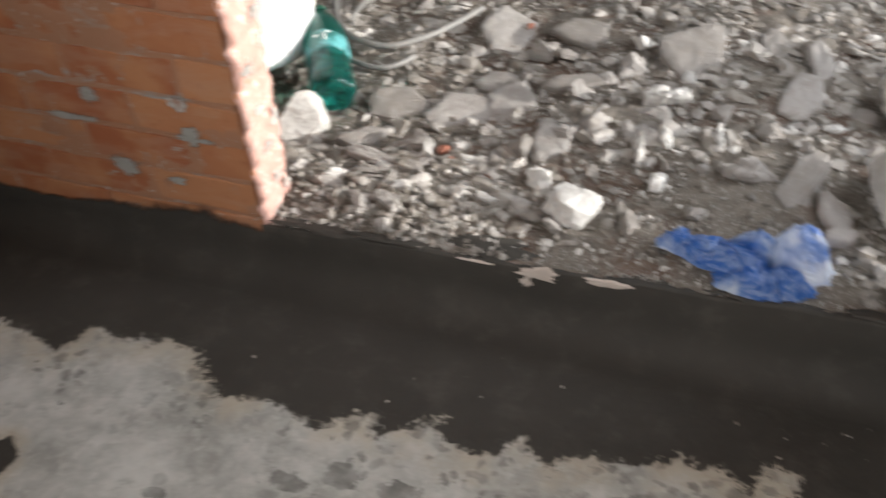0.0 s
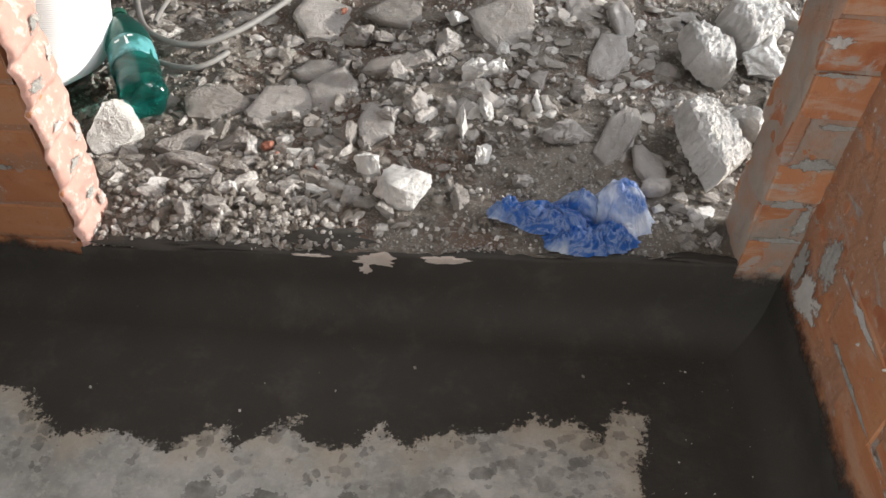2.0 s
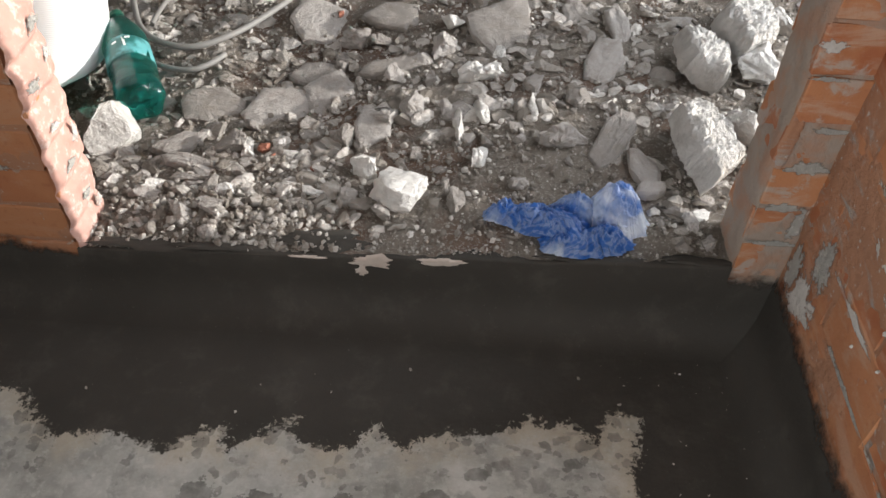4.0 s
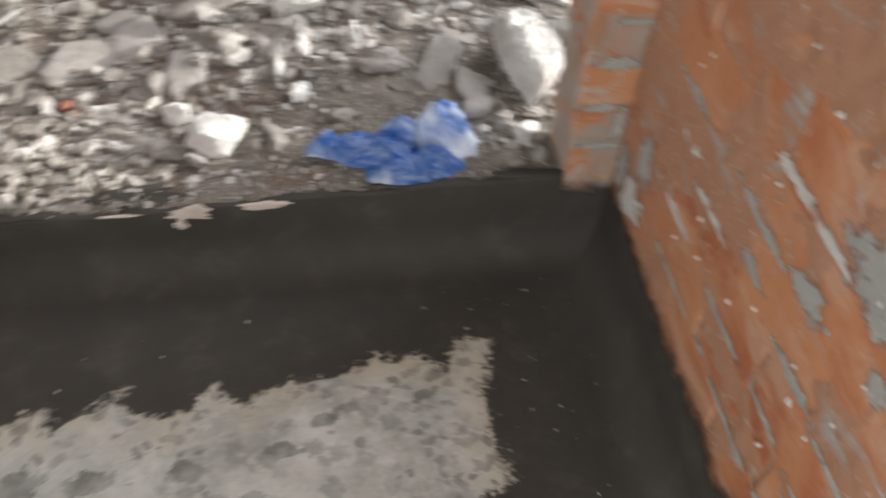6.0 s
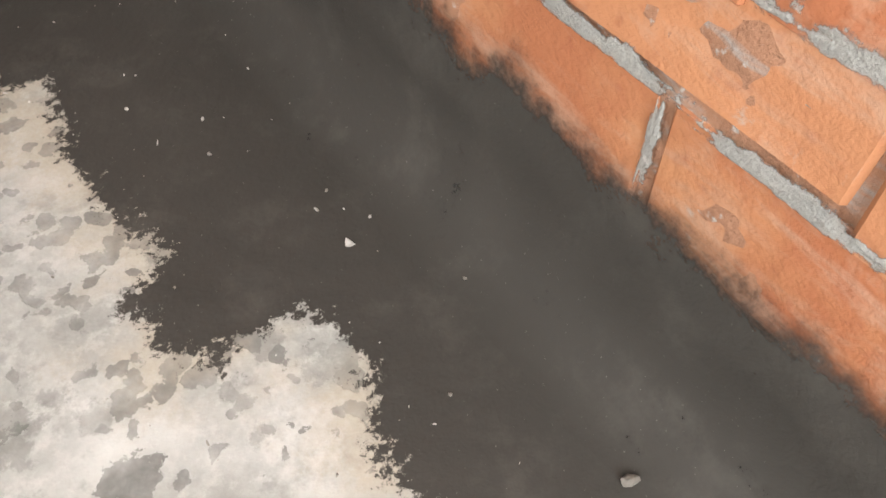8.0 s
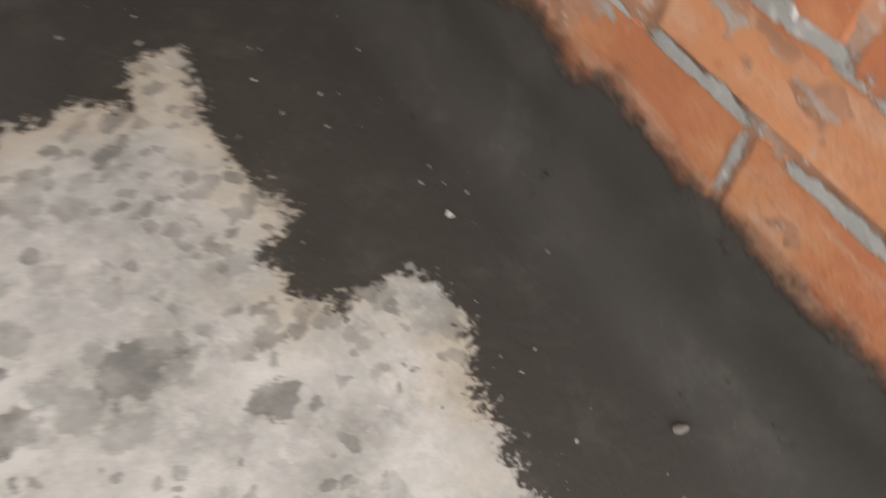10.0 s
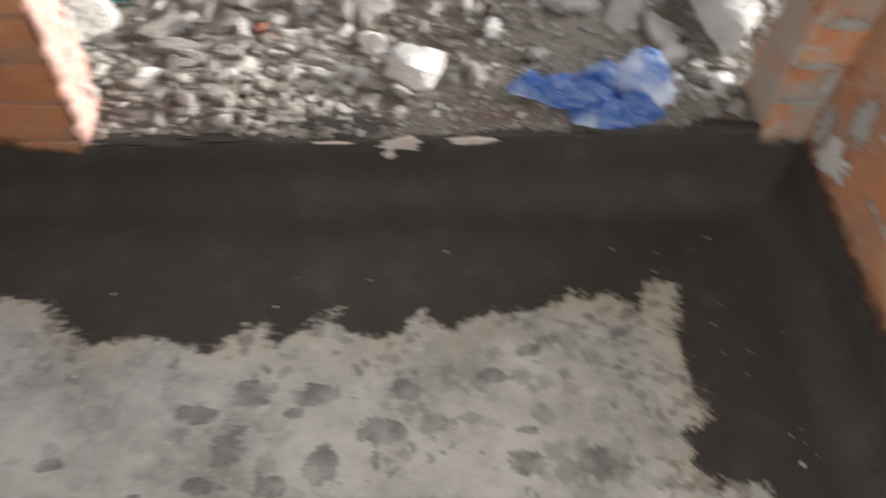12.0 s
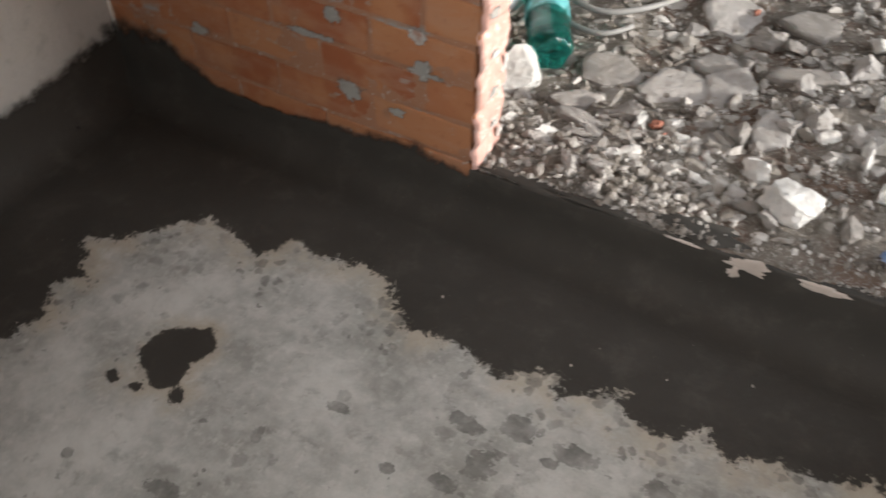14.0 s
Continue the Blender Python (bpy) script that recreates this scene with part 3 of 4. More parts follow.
for i in range(420):
    x, y = rng.uniform(-1.19, -0.80), 0.003 + abs(rng.gauss(0.0, 0.022))
    s = 0.0012 + 0.004 * rng.random() ** 2
    if in_opening(x, y):
        places.append((x, y, heap(x, y) + s * 0.5, s))
# middling broken bits, too many to count
_lib = []
for i in range(12):
    _t = bmesh.new()
    lump(_t, Matrix.Identity(4), 700 + i, 0.5, 2)
    _lib.append((np.array([v.co[:] for v in _t.verts]), np.array([[v.index for v in f.verts] for f in _t.faces])))
    _t.free()
vs, fs, n = [], [], 0
for i in range(4200):
    y, x = 0.05 + 1.25 * rng.random() ** 1.3, rng.uniform(-1.8, 0.32)
    s = 0.006 + 0.022 * rng.random() ** 2.2
    if y < 0.13:
        s *= 0.6
    if not in_opening(x, y) or noise.noise(Vector((x * 3.0, y * 3.0, 70))) < -0.30 or rng.random() < 0.95 * bare_dirt(x, y):
        continue
    m = pose(x, y, heap(x, y) + s * 0.05, rng.uniform(-18, 18), rng.uniform(-18, 18), rng.uniform(0, 360)) @ Matrix.Diagonal((s * 1.3, s, s * rng.uniform(0.30, 0.6), 1))
    v, f = _lib[i % 12]
    vs.append(v @ np.array(m.to_3x3()).T + np.array(m.translation))
    fs.append(f + n)
    n += len(v)
me = bpy.data.meshes.new("rubble")
me.from_pydata(np.concatenate(vs).tolist(), [], np.concatenate(fs).tolist())
me.materials.append(GRIT)
tagged(new("rubble", me), "dense broken bits of grey plaster in the dirt", "rubble", kind="stuff")
tagged(chips("grit", places, GRIT, 5), "fine pale grit of crushed plaster over the dirt", "grit", kind="stuff")

# broken lumps and flat plaster flakes: shared meshes
SHAPES = []
for i in range(18):
    bm = bmesh.new()
    lump(bm, Matrix.Identity(4), 100 + i, 0.5, 3)
    SHAPES.append(mesh_of("stone", bm, STONE))
TAKEN = []


def stone(x, y, sx, sy, sz, rz=0.0, tilt=(0, 0), seed=0, material=None, label="pale broken lump of plaster on the rubble", lift=0.3, rough=0.45, kind="stone"):
    bm = bmesh.new()
    lump(bm, Matrix.Diagonal((sx, sy, sz, 1)), seed, rough, 4)
    ob = part(kind, bm, material or STONE, m=pose(x, y, heap(x, y) + sz * lift, tilt[0], tilt[1], rz))
    TAKEN.append((x, y, 0.55 * max(sx, sy)))
    return tagged(ob, label, "stone", "large rubble stones")


def flake(x, y, w, d, thick, rz=0.0, tilt=(0, 0), seed=0, material=None, label="flat grey flake of old plaster half buried", lift=0.5, rough=1.0, corners=7, grain=0.0):
    """A flat broken slab of plaster with a straight-sided, angular outline and a rough broken rim."""
    r = random.Random(seed)
    off = Vector((r.uniform(-20, 20), r.uniform(-20, 20), 0))
    turns = sorted((i + r.uniform(0.12, 0.88)) / corners * 2 * math.pi for i in range(corners))
    tips = [Vector((math.cos(t), math.sin(t), 0)) * r.uniform(0.82, 1.12) for t in turns]
    n, rings = (corners * 26, 48) if grain else (corners * 7, 10)

    def at(u, v):
        q = u * corners
        i = int(q) % corners
        rim = tips[i].lerp(tips[(i + 1) % corners], q - int(q))
        rim = rim * (1 + 0.07 * rough * noise.noise(rim * 5.0 + off) + 0.04 * rough * noise.noise(rim * 15.0 + off))
        if v <= 0.7:
            p = rim * (v / 0.7)
            z = thick * (0.5 + 0.20 * rough * noise.noise(p * 2.2 + off) + 0.10 * rough * noise.noise(p * 7.0 + off)) - thick * 0.22 * (v / 0.7) ** 8
        else:
            a = (v - 0.7) / 0.3
            p = rim * (1.0 + 0.05 * math.sin(a * math.pi) + 0.04 * noise.noise(rim * 9.0 + off + Vector((0, 0, a * 2))))
            z = thick * (0.28 - 0.9 * a)
        if grain:
            q = Vector((p.x * w, p.y * d, z)) + off
            z += grain * (noise.noise(q * 38.0) + 0.7 * noise.noise(q * 95.0) + 0.5 * noise.noise(q * 210.0))
        return (p.x * w, p.y * d, z)

    bm = grid(n, rings, at)
    bmesh.ops.remove_doubles(bm, verts=bm.verts, dist=1e-5)
    ob = part("plaster_flake", bm, material or STONE, m=pose(x, y - 0.4 * thick, heap(x, y) + thick * lift, tilt[0], tilt[1], rz))
    TAKEN.append((x, y, 0.75 * max(w, d)))
    return tagged(ob, label, "stone", "large rubble stones")


# lumps that can be told apart, each at its place
SUNLIT_LUMP = "lump of broken plaster, painted white for the sun"
GREY_LUMP = "angular grey lump of broken plaster"
stone(-1.258, 0.365, 0.086, 0.080, 0.082, 10, (0, 0), 14, STONE_SUNLIT_LIME, "large plaster lump in front of the bottle, painted sun-white", 0.40, 0.25)
stone(-0.726, 0.240, 0.042, 0.036, 0.034, 20, (0, 0), 31, STONE_SUNLIT_LIME, SUNLIT_LUMP)
stone(-0.655, 0.182, 0.072, 0.062, 0.055, -35, (0, 10), 1, STONE_SUNLIT_LIME, "large lump of plaster on the dirt, painted sun-white")
SLAB = "rough plaster slab leaning by the pier, painted sun-white"
flake(-0.085, 0.300, 0.060, 0.125, 0.055, 4, (3, 25), 3, SLAB_SUNLIT, SLAB, 0.70, 0.7, 6, 0.0055)
flake(-0.046, 0.590, 0.060, 0.095, 0.060, 10, (4, 25), 4, SLAB_SUNLIT, SLAB, 0.75, 0.8, 6, 0.006)
flake(0.062, 0.720, 0.070, 0.110, 0.070, -18, (0, 24), 5, SLAB_SUNLIT, SLAB, 0.75, 0.8, 7, 0.006)
stone(0.062, 0.575, 0.060, 0.075, 0.050, -20, (0, 8), 6, STONE_SUNLIT_LIME, SUNLIT_LUMP, 0.5, 0.6)
stone(-0.015, 0.350, 0.048, 0.064, 0.045, 25, (0, 8), 7, STONE_SUNLIT_LIME, SUNLIT_LUMP, 0.5, 0.7)


def scatter(rows, seed, material, label, grow=1.2):
    """Single stones: rows of x, y, half width, half height as seen."""
    r = random.Random(seed)
    for i, (x, y, w, h) in enumerate(rows):
        sz = min(w, h) * r.uniform(0.75, 1.0) * grow
        stone(x, y - 0.35 * sz, w * grow, h * grow, sz, r.uniform(-14, 14), (r.uniform(-10, 10), r.uniform(-4, 16)), seed + i, material, label, 0.32, 0.55)


scatter(((-0.514, 0.266, 0.022, 0.033), (-0.553, 0.378, 0.014, 0.050), (-0.515, 0.434, 0.017, 0.036), (-0.537, 0.572, 0.028, 0.027), (-0.496, 0.578, 0.036, 0.036), (-0.589, 0.778, 0.030, 0.029),
         (-0.476, 0.654, 0.016, 0.031), (-0.407, 0.444, 0.014, 0.034), (0.080, 0.803, 0.019, 0.021), (-0.979, 0.164, 0.024, 0.019), (-1.115, 0.186, 0.030, 0.014), (-0.825, 0.172, 0.026, 0.010),
         (-0.883, 0.305, 0.023, 0.014), (-0.914, 0.335, 0.016, 0.014), (0.162, 0.758, 0.032, 0.042), (-0.120, 0.122, 0.018, 0.013), (-0.871, 0.216, 0.022, 0.009), (-0.970, 0.307, 0.018, 0.030),
         (-0.186, 0.510, 0.028, 0.014), (-1.150, 0.092, 0.010, 0.011), (-1.155, 0.048, 0.012, 0.009), (-0.824, 0.133, 0.007, 0.014)), 400, STONE_SUNLIT_LIME, SUNLIT_LUMP)
scatter(((-0.342, 0.343, 0.041, 0.046), (-0.306, 0.476, 0.027, 0.030), (-0.434, 0.447, 0.017, 0.021), (-0.451, 0.526, 0.018, 0.026), (-0.442, 0.198, 0.023, 0.025), (-0.340, 0.265, 0.011, 0.015),
         (-0.279, 0.706, 0.024, 0.022), (-0.249, 0.435, 0.014, 0.020), (-0.348, 0.451, 0.010, 0.014), (-0.157, 0.130, 0.021, 0.015), (-0.136, 0.106, 0.015, 0.022), (-0.160, 0.046, 0.016, 0.013),
         (-0.107, 0.166, 0.026, 0.013), (-0.646, 0.457, 0.034, 0.041), (-0.702, 0.420, 0.027, 0.031), (-0.783, 0.364, 0.027, 0.034), (-0.747, 0.331, 0.011, 0.024), (-0.704, 0.570, 0.033, 0.027),
         (-0.621, 0.561, 0.020, 0.022), (-0.673, 0.499, 0.012, 0.014), (-0.634, 0.298, 0.021, 0.018), (-0.574, 0.205, 0.015, 0.022), (-0.551, 0.156, 0.023, 0.028)), 440, STONE, GREY_LUMP)
scatter(((-0.682, 0.123, 0.021, 0.032), (-0.751, 0.172, 0.023, 0.025), (-1.007, 0.322, 0.034, 0.029), (-0.988, 0.095, 0.028, 0.018), (-1.038, 0.088, 0.030, 0.024), (-0.978, 0.040, 0.019, 0.018),
         (-0.899, 0.091, 0.010, 0.017), (-0.968, 0.229, 0.014, 0.013), (-1.160, 0.221, 0.012, 0.014), (-0.430, 0.333, 0.016, 0.016), (-0.502, 0.328, 0.016, 0.029), (-0.536, 0.339, 0.016, 0.019),
         (-0.969, 0.731, 0.024, 0.026), (-0.833, 0.635, 0.021, 0.031), (-0.745, 0.725, 0.026, 0.018), (-0.688, 0.677, 0.015, 0.016), (-0.604, 0.682, 0.027, 0.045), (-0.801, 0.745, 0.042, 0.036),
         (-1.045, 0.189, 0.020, 0.013), (-0.408, 0.634, 0.013, 0.015), (-0.392, 0.332, 0.009, 0.011), (-0.238, 0.519, 0.012, 0.015), (-0.985, 0.401, 0.027, 0.014)), 480, STONE, GREY_LUMP)
scatter(((-1.062, 0.399, 0.030, 0.015), (-0.865, 0.402, 0.029, 0.020), (-0.192, 0.093, 0.009, 0.010), (-0.115, 0.054, 0.014, 0.017), (-0.125, 0.443, 0.017, 0.023)), 520, STONE, GREY_LUMP)
for i, (x, y, w, d, rz) in enumerate(((-1.092, 0.489, 0.078, 0.060, 5), (-0.935, 0.483, 0.088, 0.070, 12), (-0.842, 0.518, 0.060, 0.080, 0), (-0.910, 0.835, 0.074, 0.090, 15), (-0.726, 0.836, 0.072, 0.070, 5),
                                      (-0.889, 0.614, 0.053, 0.042, 0), (-0.470, 0.761, 0.080, 0.105, -25), (-0.248, 0.346, 0.034, 0.092, -28), (-0.204, 0.245, 0.031, 0.070, 8), (-0.203, 0.181, 0.034, 0.018, 25),
                                      (-0.252, 0.599, 0.044, 0.090, -18), (-0.204, 0.756, 0.028, 0.085, 5), (-1.120, 0.332, 0.058, 0.026, 38), (-0.733, 0.385, 0.044, 0.052, 0), (-1.085, 0.272, 0.066, 0.022, -6),
                                      (-0.298, 0.817, 0.034, 0.065, 0), (-0.431, 0.819, 0.028, 0.060, 0), (-0.708, 0.615, 0.074, 0.028, 18))):
    flake(x, y, w, d, 0.012 + 0.009 * rng.random(), rz, (rng.uniform(-5, 9), rng.uniform(-6, 6)), 300 + i, rough=0.6)
k = Mat("brick_crumb", 0.9)
k.colour(k.mix(k.noise(60.0), (0.24, 0.085, 0.055), (0.34, 0.15, 0.10)))
k.bump(k.noise(90.0, 5.0), 0.8, 0.006)
CRUMB = k.m
for i, (x, y, s) in enumerate(((-0.935, 0.305, 0.016), (-0.918, 0.285, 0.010), (-0.862, 0.850, 0.018), (-0.832, 0.245, 0.008))):
    stone(x, y, s, s * 0.7, s * 0.8, 60 * i, (0, 0), 500 + i, CRUMB, "small red crumb of broken brick", 0.4, 0.5, "brick_crumb")

made = 0
while made < 300:
    y = 0.06 + 1.25 * rng.random() ** 1.2
    x = rng.uniform(-1.75, 0.30)
    s = 0.012 + 0.028 * rng.random() ** 1.8
    if not in_opening(x, y) or (-0.5 < x < -0.17 and y < 0.2) or any(math.hypot(x - a, y - b) < r for a, b, r in TAKEN):
        continue
    if noise.noise(Vector((x * 3.0, y * 3.0, 70))) < -0.30 and rng.random() < 0.7 or rng.random() < bare_dirt(x, y):
        continue
    if y < 0.12:
        s *= 0.5
    ob = new("stone", SHAPES[rng.randrange(18)])
    ob.matrix_basis = pose(x, y, heap(x, y) + s * 0.04, rng.uniform(-14, 14), rng.uniform(-14, 14), rng.uniform(0, 360)) @ Matrix.Diagonal(
        (s * 1.25, s * rng.uniform(0.7, 1.1), s * rng.uniform(0.28, 0.58), 1))
    tagged(ob, "broken lump of pale plaster lying in the dirt", "stone", "rubble stones")
    made += 1


# ---------- mortar smears and lumps on the walls ----------
def smear(name, wall, centre, along, up, out, ru, rv, seed, material, thick=0.004, label="", jag=1.0):
    """A thin trowelled patch with a ragged outline, lying on a wall's face."""
    rng2 = random.Random(seed)
    off = Vector((rng2.uniform(-20, 20), rng2.uniform(-20, 20), 0))
    c, a, b, o = (Vector(q) for q in (centre, along, up, out))
    nr, na = 9, 48

    def at(u, v):
        t = u * 2 * math.pi
        d = Vector((math.cos(t), math.sin(t), 0))
        rad = (1.0 + jag * (0.50 * noise.noise(d * 1.3 + off) + 0.30 * noise.noise(d * 3.4 + off) + 0.10 * noise.noise(d * 9.0 + off))) * v
        p = Vector((rad * math.cos(t), rad * math.sin(t), 0))
        h = thick * (1 - v ** 4) + thick * 0.5 * noise.noise(p * 3.0 + off) * (1 - v ** 3) - 0.0025 * v ** 6
        return c + a * (p.x * ru) + b * (p.y * rv) + o * (h + 0.001)

    bm = grid(na, nr, at)
    me = mesh_of(name, bm, {MORTAR_MAT: MORTAR_THIN, LIME: LIME_THIN}.get(material, material))
    me.attributes.new("thin", "FLOAT", "POINT").data.foreach_set("value", [(i % (nr + 1)) / nr for i in range(len(me.vertices))])
    me.polygons.foreach_set("use_smooth", [True] * len(me.polygons))
    ob = new(name, me)
    ob.parent = wall
    if label:
        ob["label"] = label
    return ob


GREY = "smear of grey mortar"
for i, (y, z, ru) in enumerate(((-0.220, 0.310, 0.090), (-0.680, 0.392, 0.100), (-0.300, 0.391, 0.090), (-0.400, 0.474, 0.090), (-0.800, 0.472, 0.090), (-0.180, 0.474, 0.070), (-0.500, 0.553, 0.080), (-0.760, 0.633, 0.100))):
    smear("joint_streak", wall_right, (0, y, z), (0, 1, 0), (0, 0, 1), (-1, 0, 0), ru * 0.95, 0.0095, 340 + i, MORTAR_MAT if i % 2 else LIME, 0.0012, "grey mortar left along the joint", 1.2)
for i, (y, z, ru, rv, mat) in enumerate(((-0.590, 0.588, 0.075, 0.048, MORTAR_MAT), (-0.636, 0.678, 0.034, 0.042, MORTAR_MAT), (-0.515, 0.488, 0.036, 0.020, MORTAR_MAT),
                                         (-0.634, 0.514, 0.018, 0.017, MORTAR_MAT), (-0.085, 0.190, 0.046, 0.042, LIME), (-0.030, 0.205, 0.028, 0.045, MORTAR_MAT), (-0.100, 0.285, 0.030, 0.050, MORTAR_MAT),
                                         (-0.735, 0.487, 0.026, 0.016, LIME), (-0.790, 0.492, 0.050, 0.026, LIME), (-0.745, 0.535, 0.010, 0.024, LIME), (-0.850, 0.460, 0.080, 0.030, MORTAR_MAT),
                                         (-0.420, 0.420, 0.034, 0.010, MORTAR_MAT), (-0.550, 0.402, 0.055, 0.008, MORTAR_MAT), (-0.420, 0.556, 0.050, 0.009, LIME), (-0.213, 0.418, 0.030, 0.010, LIME),
                                         (-0.640, 0.231, 0.065, 0.0075, MORTAR_MAT), (-0.770, 0.226, 0.075, 0.0075, MORTAR_MAT), (-0.930, 0.228, 0.090, 0.008, MORTAR_MAT), (-0.665, 0.311, 0.060, 0.009, MORTAR_MAT),
                                         (-0.790, 0.309, 0.080, 0.009, MORTAR_MAT), (-0.685, 0.188, 0.0055, 0.036, MORTAR_MAT), (-0.540, 0.318, 0.050, 0.006, MORTAR_MAT), (-0.800, 0.392, 0.070, 0.008, LIME),
                                         (-0.300, 0.229, 0.110, 0.005, MORTAR_MAT), (-0.490, 0.227, 0.080, 0.005, MORTAR_MAT), (-0.420, 0.311, 0.080, 0.005, MORTAR_MAT))):
    smear("mortar_smear", wall_right, (0, y, z), (0, 1, 0), (0, 0, 1), (-1, 0, 0), ru * 1.25, rv * 1.35, 20 + i, mat, 0.0012, GREY, 0.9)
for i, (x, z, ru, rv, mat) in enumerate(((-1.454, 0.205, 0.034, 0.034, MORTAR_MAT), (-1.300, 0.300, 0.018, 0.030, MORTAR_MAT), (-1.480, 0.352, 0.026, 0.024, MORTAR_MAT), (-1.357, 0.190, 0.026, 0.014, MORTAR_MAT),
                                         (-1.800, 0.222, 0.030, 0.018, MORTAR_MAT), (-1.310, 0.366, 0.024, 0.024, LIME), (-1.540, 0.298, 0.085, 0.010, MORTAR_MAT), (-1.300, 0.292, 0.060, 0.008, MORTAR_MAT))):
    smear("mortar_smear", wall_back, (x, 0, z), (1, 0, 0), (0, 0, 1), (0, -1, 0), ru, rv, 60 + i, mat, 0.0012, GREY, 0.9)
# splashes of lime on the brick
for i in range(26):
    r = 0.0018 + 0.0028 * rng.random() ** 2
    smear("lime_splash", wall_right, (0, rng.uniform(-1.0, -0.15), rng.uniform(0.2, 0.7)), (0, 1, 0), (0, 0, 1), (-1, 0, 0), r, r * 1.4, 600 + i, STONE_SUNLIT_LIME, 0.003, "white splash of lime", 0.8)
# left reveal: cut brick ends, dust and sunlight put into one pale colour, and blobs squeezed out of the joints
k = Mat("dusted_brick_end", 0.9)
c = k.mix(k.noise(16.0, 4.0), (0.40, 0.205, 0.165), (0.54, 0.355, 0.305))
k.colour(k.mix(k.math("MULTIPLY", k.step(k.noise(60.0, 5.0), 0.50, 0.70), 0.6), c, (0.70, 0.60, 0.55)))
k.bump(k.noise(50.0, 6.0, 0.7), 0.5, 0.004)
DUSTED_SUNLIT = k.m


def reveal_skin(u, v):
    y, z = -0.001 + u * (THICK + 0.002), 0.112 + v * 1.25
    joint = abs(((z - 0.076) / COURSE) % 1.0 - 0.5) * 2.0
    bulge = 0.0115 - 0.0075 * max(0.0, joint - 0.6) / 0.4 - 0.007 * abs(2 * u - 1) ** 6
    p = Vector((y, z, 4.0))
    return (JAMB_L + bulge + 0.005 * noise.noise(p * 19.0) + 0.0038 * noise.noise(p * 52.0), y, z)


part("dust_film", grid(24, 260, reveal_skin), DUSTED_SUNLIT, wall_back, "brick ends filmed with pinkish dust, paled further for sunlight", smooth=True)
# blobs squeezed out of the joints
for i in range(13):
    z = 0.11 + i * COURSE * 0.98 + rng.uniform(-0.008, 0.008)
    y = rng.uniform(0.02, 0.085)
    smear("mortar_lump", wall_back, (JAMB_L + 0.0095, y, z), (0, 1, 0), (0, 0, 1), (1, 0, 0), rng.uniform(0.016, 0.034), rng.uniform(0.010, 0.022), 90 + i, MORTAR_MAT if i % 3 else LIME, 0.005, "grey mortar squeezed out of the joint")
for i in range(5):
    smear("mortar_lump", wall_back, (JAMB_L + 0.009, 0.092, 0.15 + i * 0.15), (0, 1, 0), (0, 0, 1), (1, 0, 0), 0.014, rng.uniform(0.012, 0.024), 130 + i, LIME, 0.005, "pale lime mortar on the arris")
# pier: grey mortar dragged over the joints, and a plastered reveal
def reveal_plaster(u, v):
    y, z = 0.002 + u * (THICK - 0.006), 0.16 + v * 1.0
    p = Vector((y, z, 9.0))
    return (JAMB_R - 0.0015 - 0.0035 * noise.noise(p * 9.0) - 0.0028 * noise.noise(p * 33.0) + 0.006 * abs(2 * u - 1) ** 6, y, z)


part("reveal_plaster", grid(22, 200, reveal_plaster), PIER_BED, wall_pier, "thin washed mortar over the brick ends", smooth=True)
for i, (x, z, ru, rv, mat) in enumerate(((-0.030, 0.228, 0.050, 0.010, MORTAR_MAT), (-0.012, 0.270, 0.014, 0.05, MORTAR_MAT), (-0.045, 0.305, 0.050, 0.012, MORTAR_MAT), (-0.035, 0.385, 0.045, 0.018, MORTAR_MAT),
                                         (-0.020, 0.455, 0.040, 0.008, MORTAR_MAT), (-0.055, 0.540, 0.040, 0.006, MORTAR_MAT), (-0.070, 0.590, 0.022, 0.016, LIME), (-0.075, 0.430, 0.012, 0.05, BED))):
    smear("mortar_smear", wall_pier, (x, 0, z), (1, 0, 0), (0, 0, 1), (0, -1, 0), ru, rv, 200 + i, mat, 0.0010, GREY, 0.8)

# threshold: bare places where the coat missed the edge, and coat spilt on the dirt behind
k = Mat("bare_render", 0.85)
k.colour(k.mix(k.noise(40.0, 5.0), (0.38, 0.31, 0.27), (0.58, 0.52, 0.47)))
k.bump(k.noise(120.0, 5.0), 0.5, 0.004)
BARE = k.m
for i, (x, z, ru, rv) in enumerate(((-0.690, 0.130, 0.040, 0.013), (-0.706, 0.110, 0.012, 0.016), (-0.570, 0.140, 0.040, 0.009), (-0.800, 0.134, 0.030, 0.003))):
    smear("bare_patch", threshold, (x, -0.0055, z), (1, 0, 0), (0, 0, 1), (0, -1, 0), ru, rv, 240 + i, BARE, 0.0008, "pale bare render", 1.5)
k = Mat("spilt_coat", 0.7, spec=0.3)
k.colour(coat_colour(k))
k.bump(k.noise(50.0, 5.0), 0.4, 0.005)
SPILT = k.m
for i, (x, y, ru, rv) in enumerate(((-0.775, 0.036, 0.075, 0.026), (-1.080, 0.012, 0.09, 0.016), (-0.936, 0.008, 0.10, 0.010), (-0.312, 0.006, 0.10, 0.010), (-0.140, 0.010, 0.06, 0.012))):
    smear("spilt_coat", threshold, (x, y, heap(x, y) + 0.004), (1, 0, 0), (0, 1, 0), (0, 0, 1), ru, rv, 260 + i, SPILT, 0.0012, "dark coat spilt over the edge")

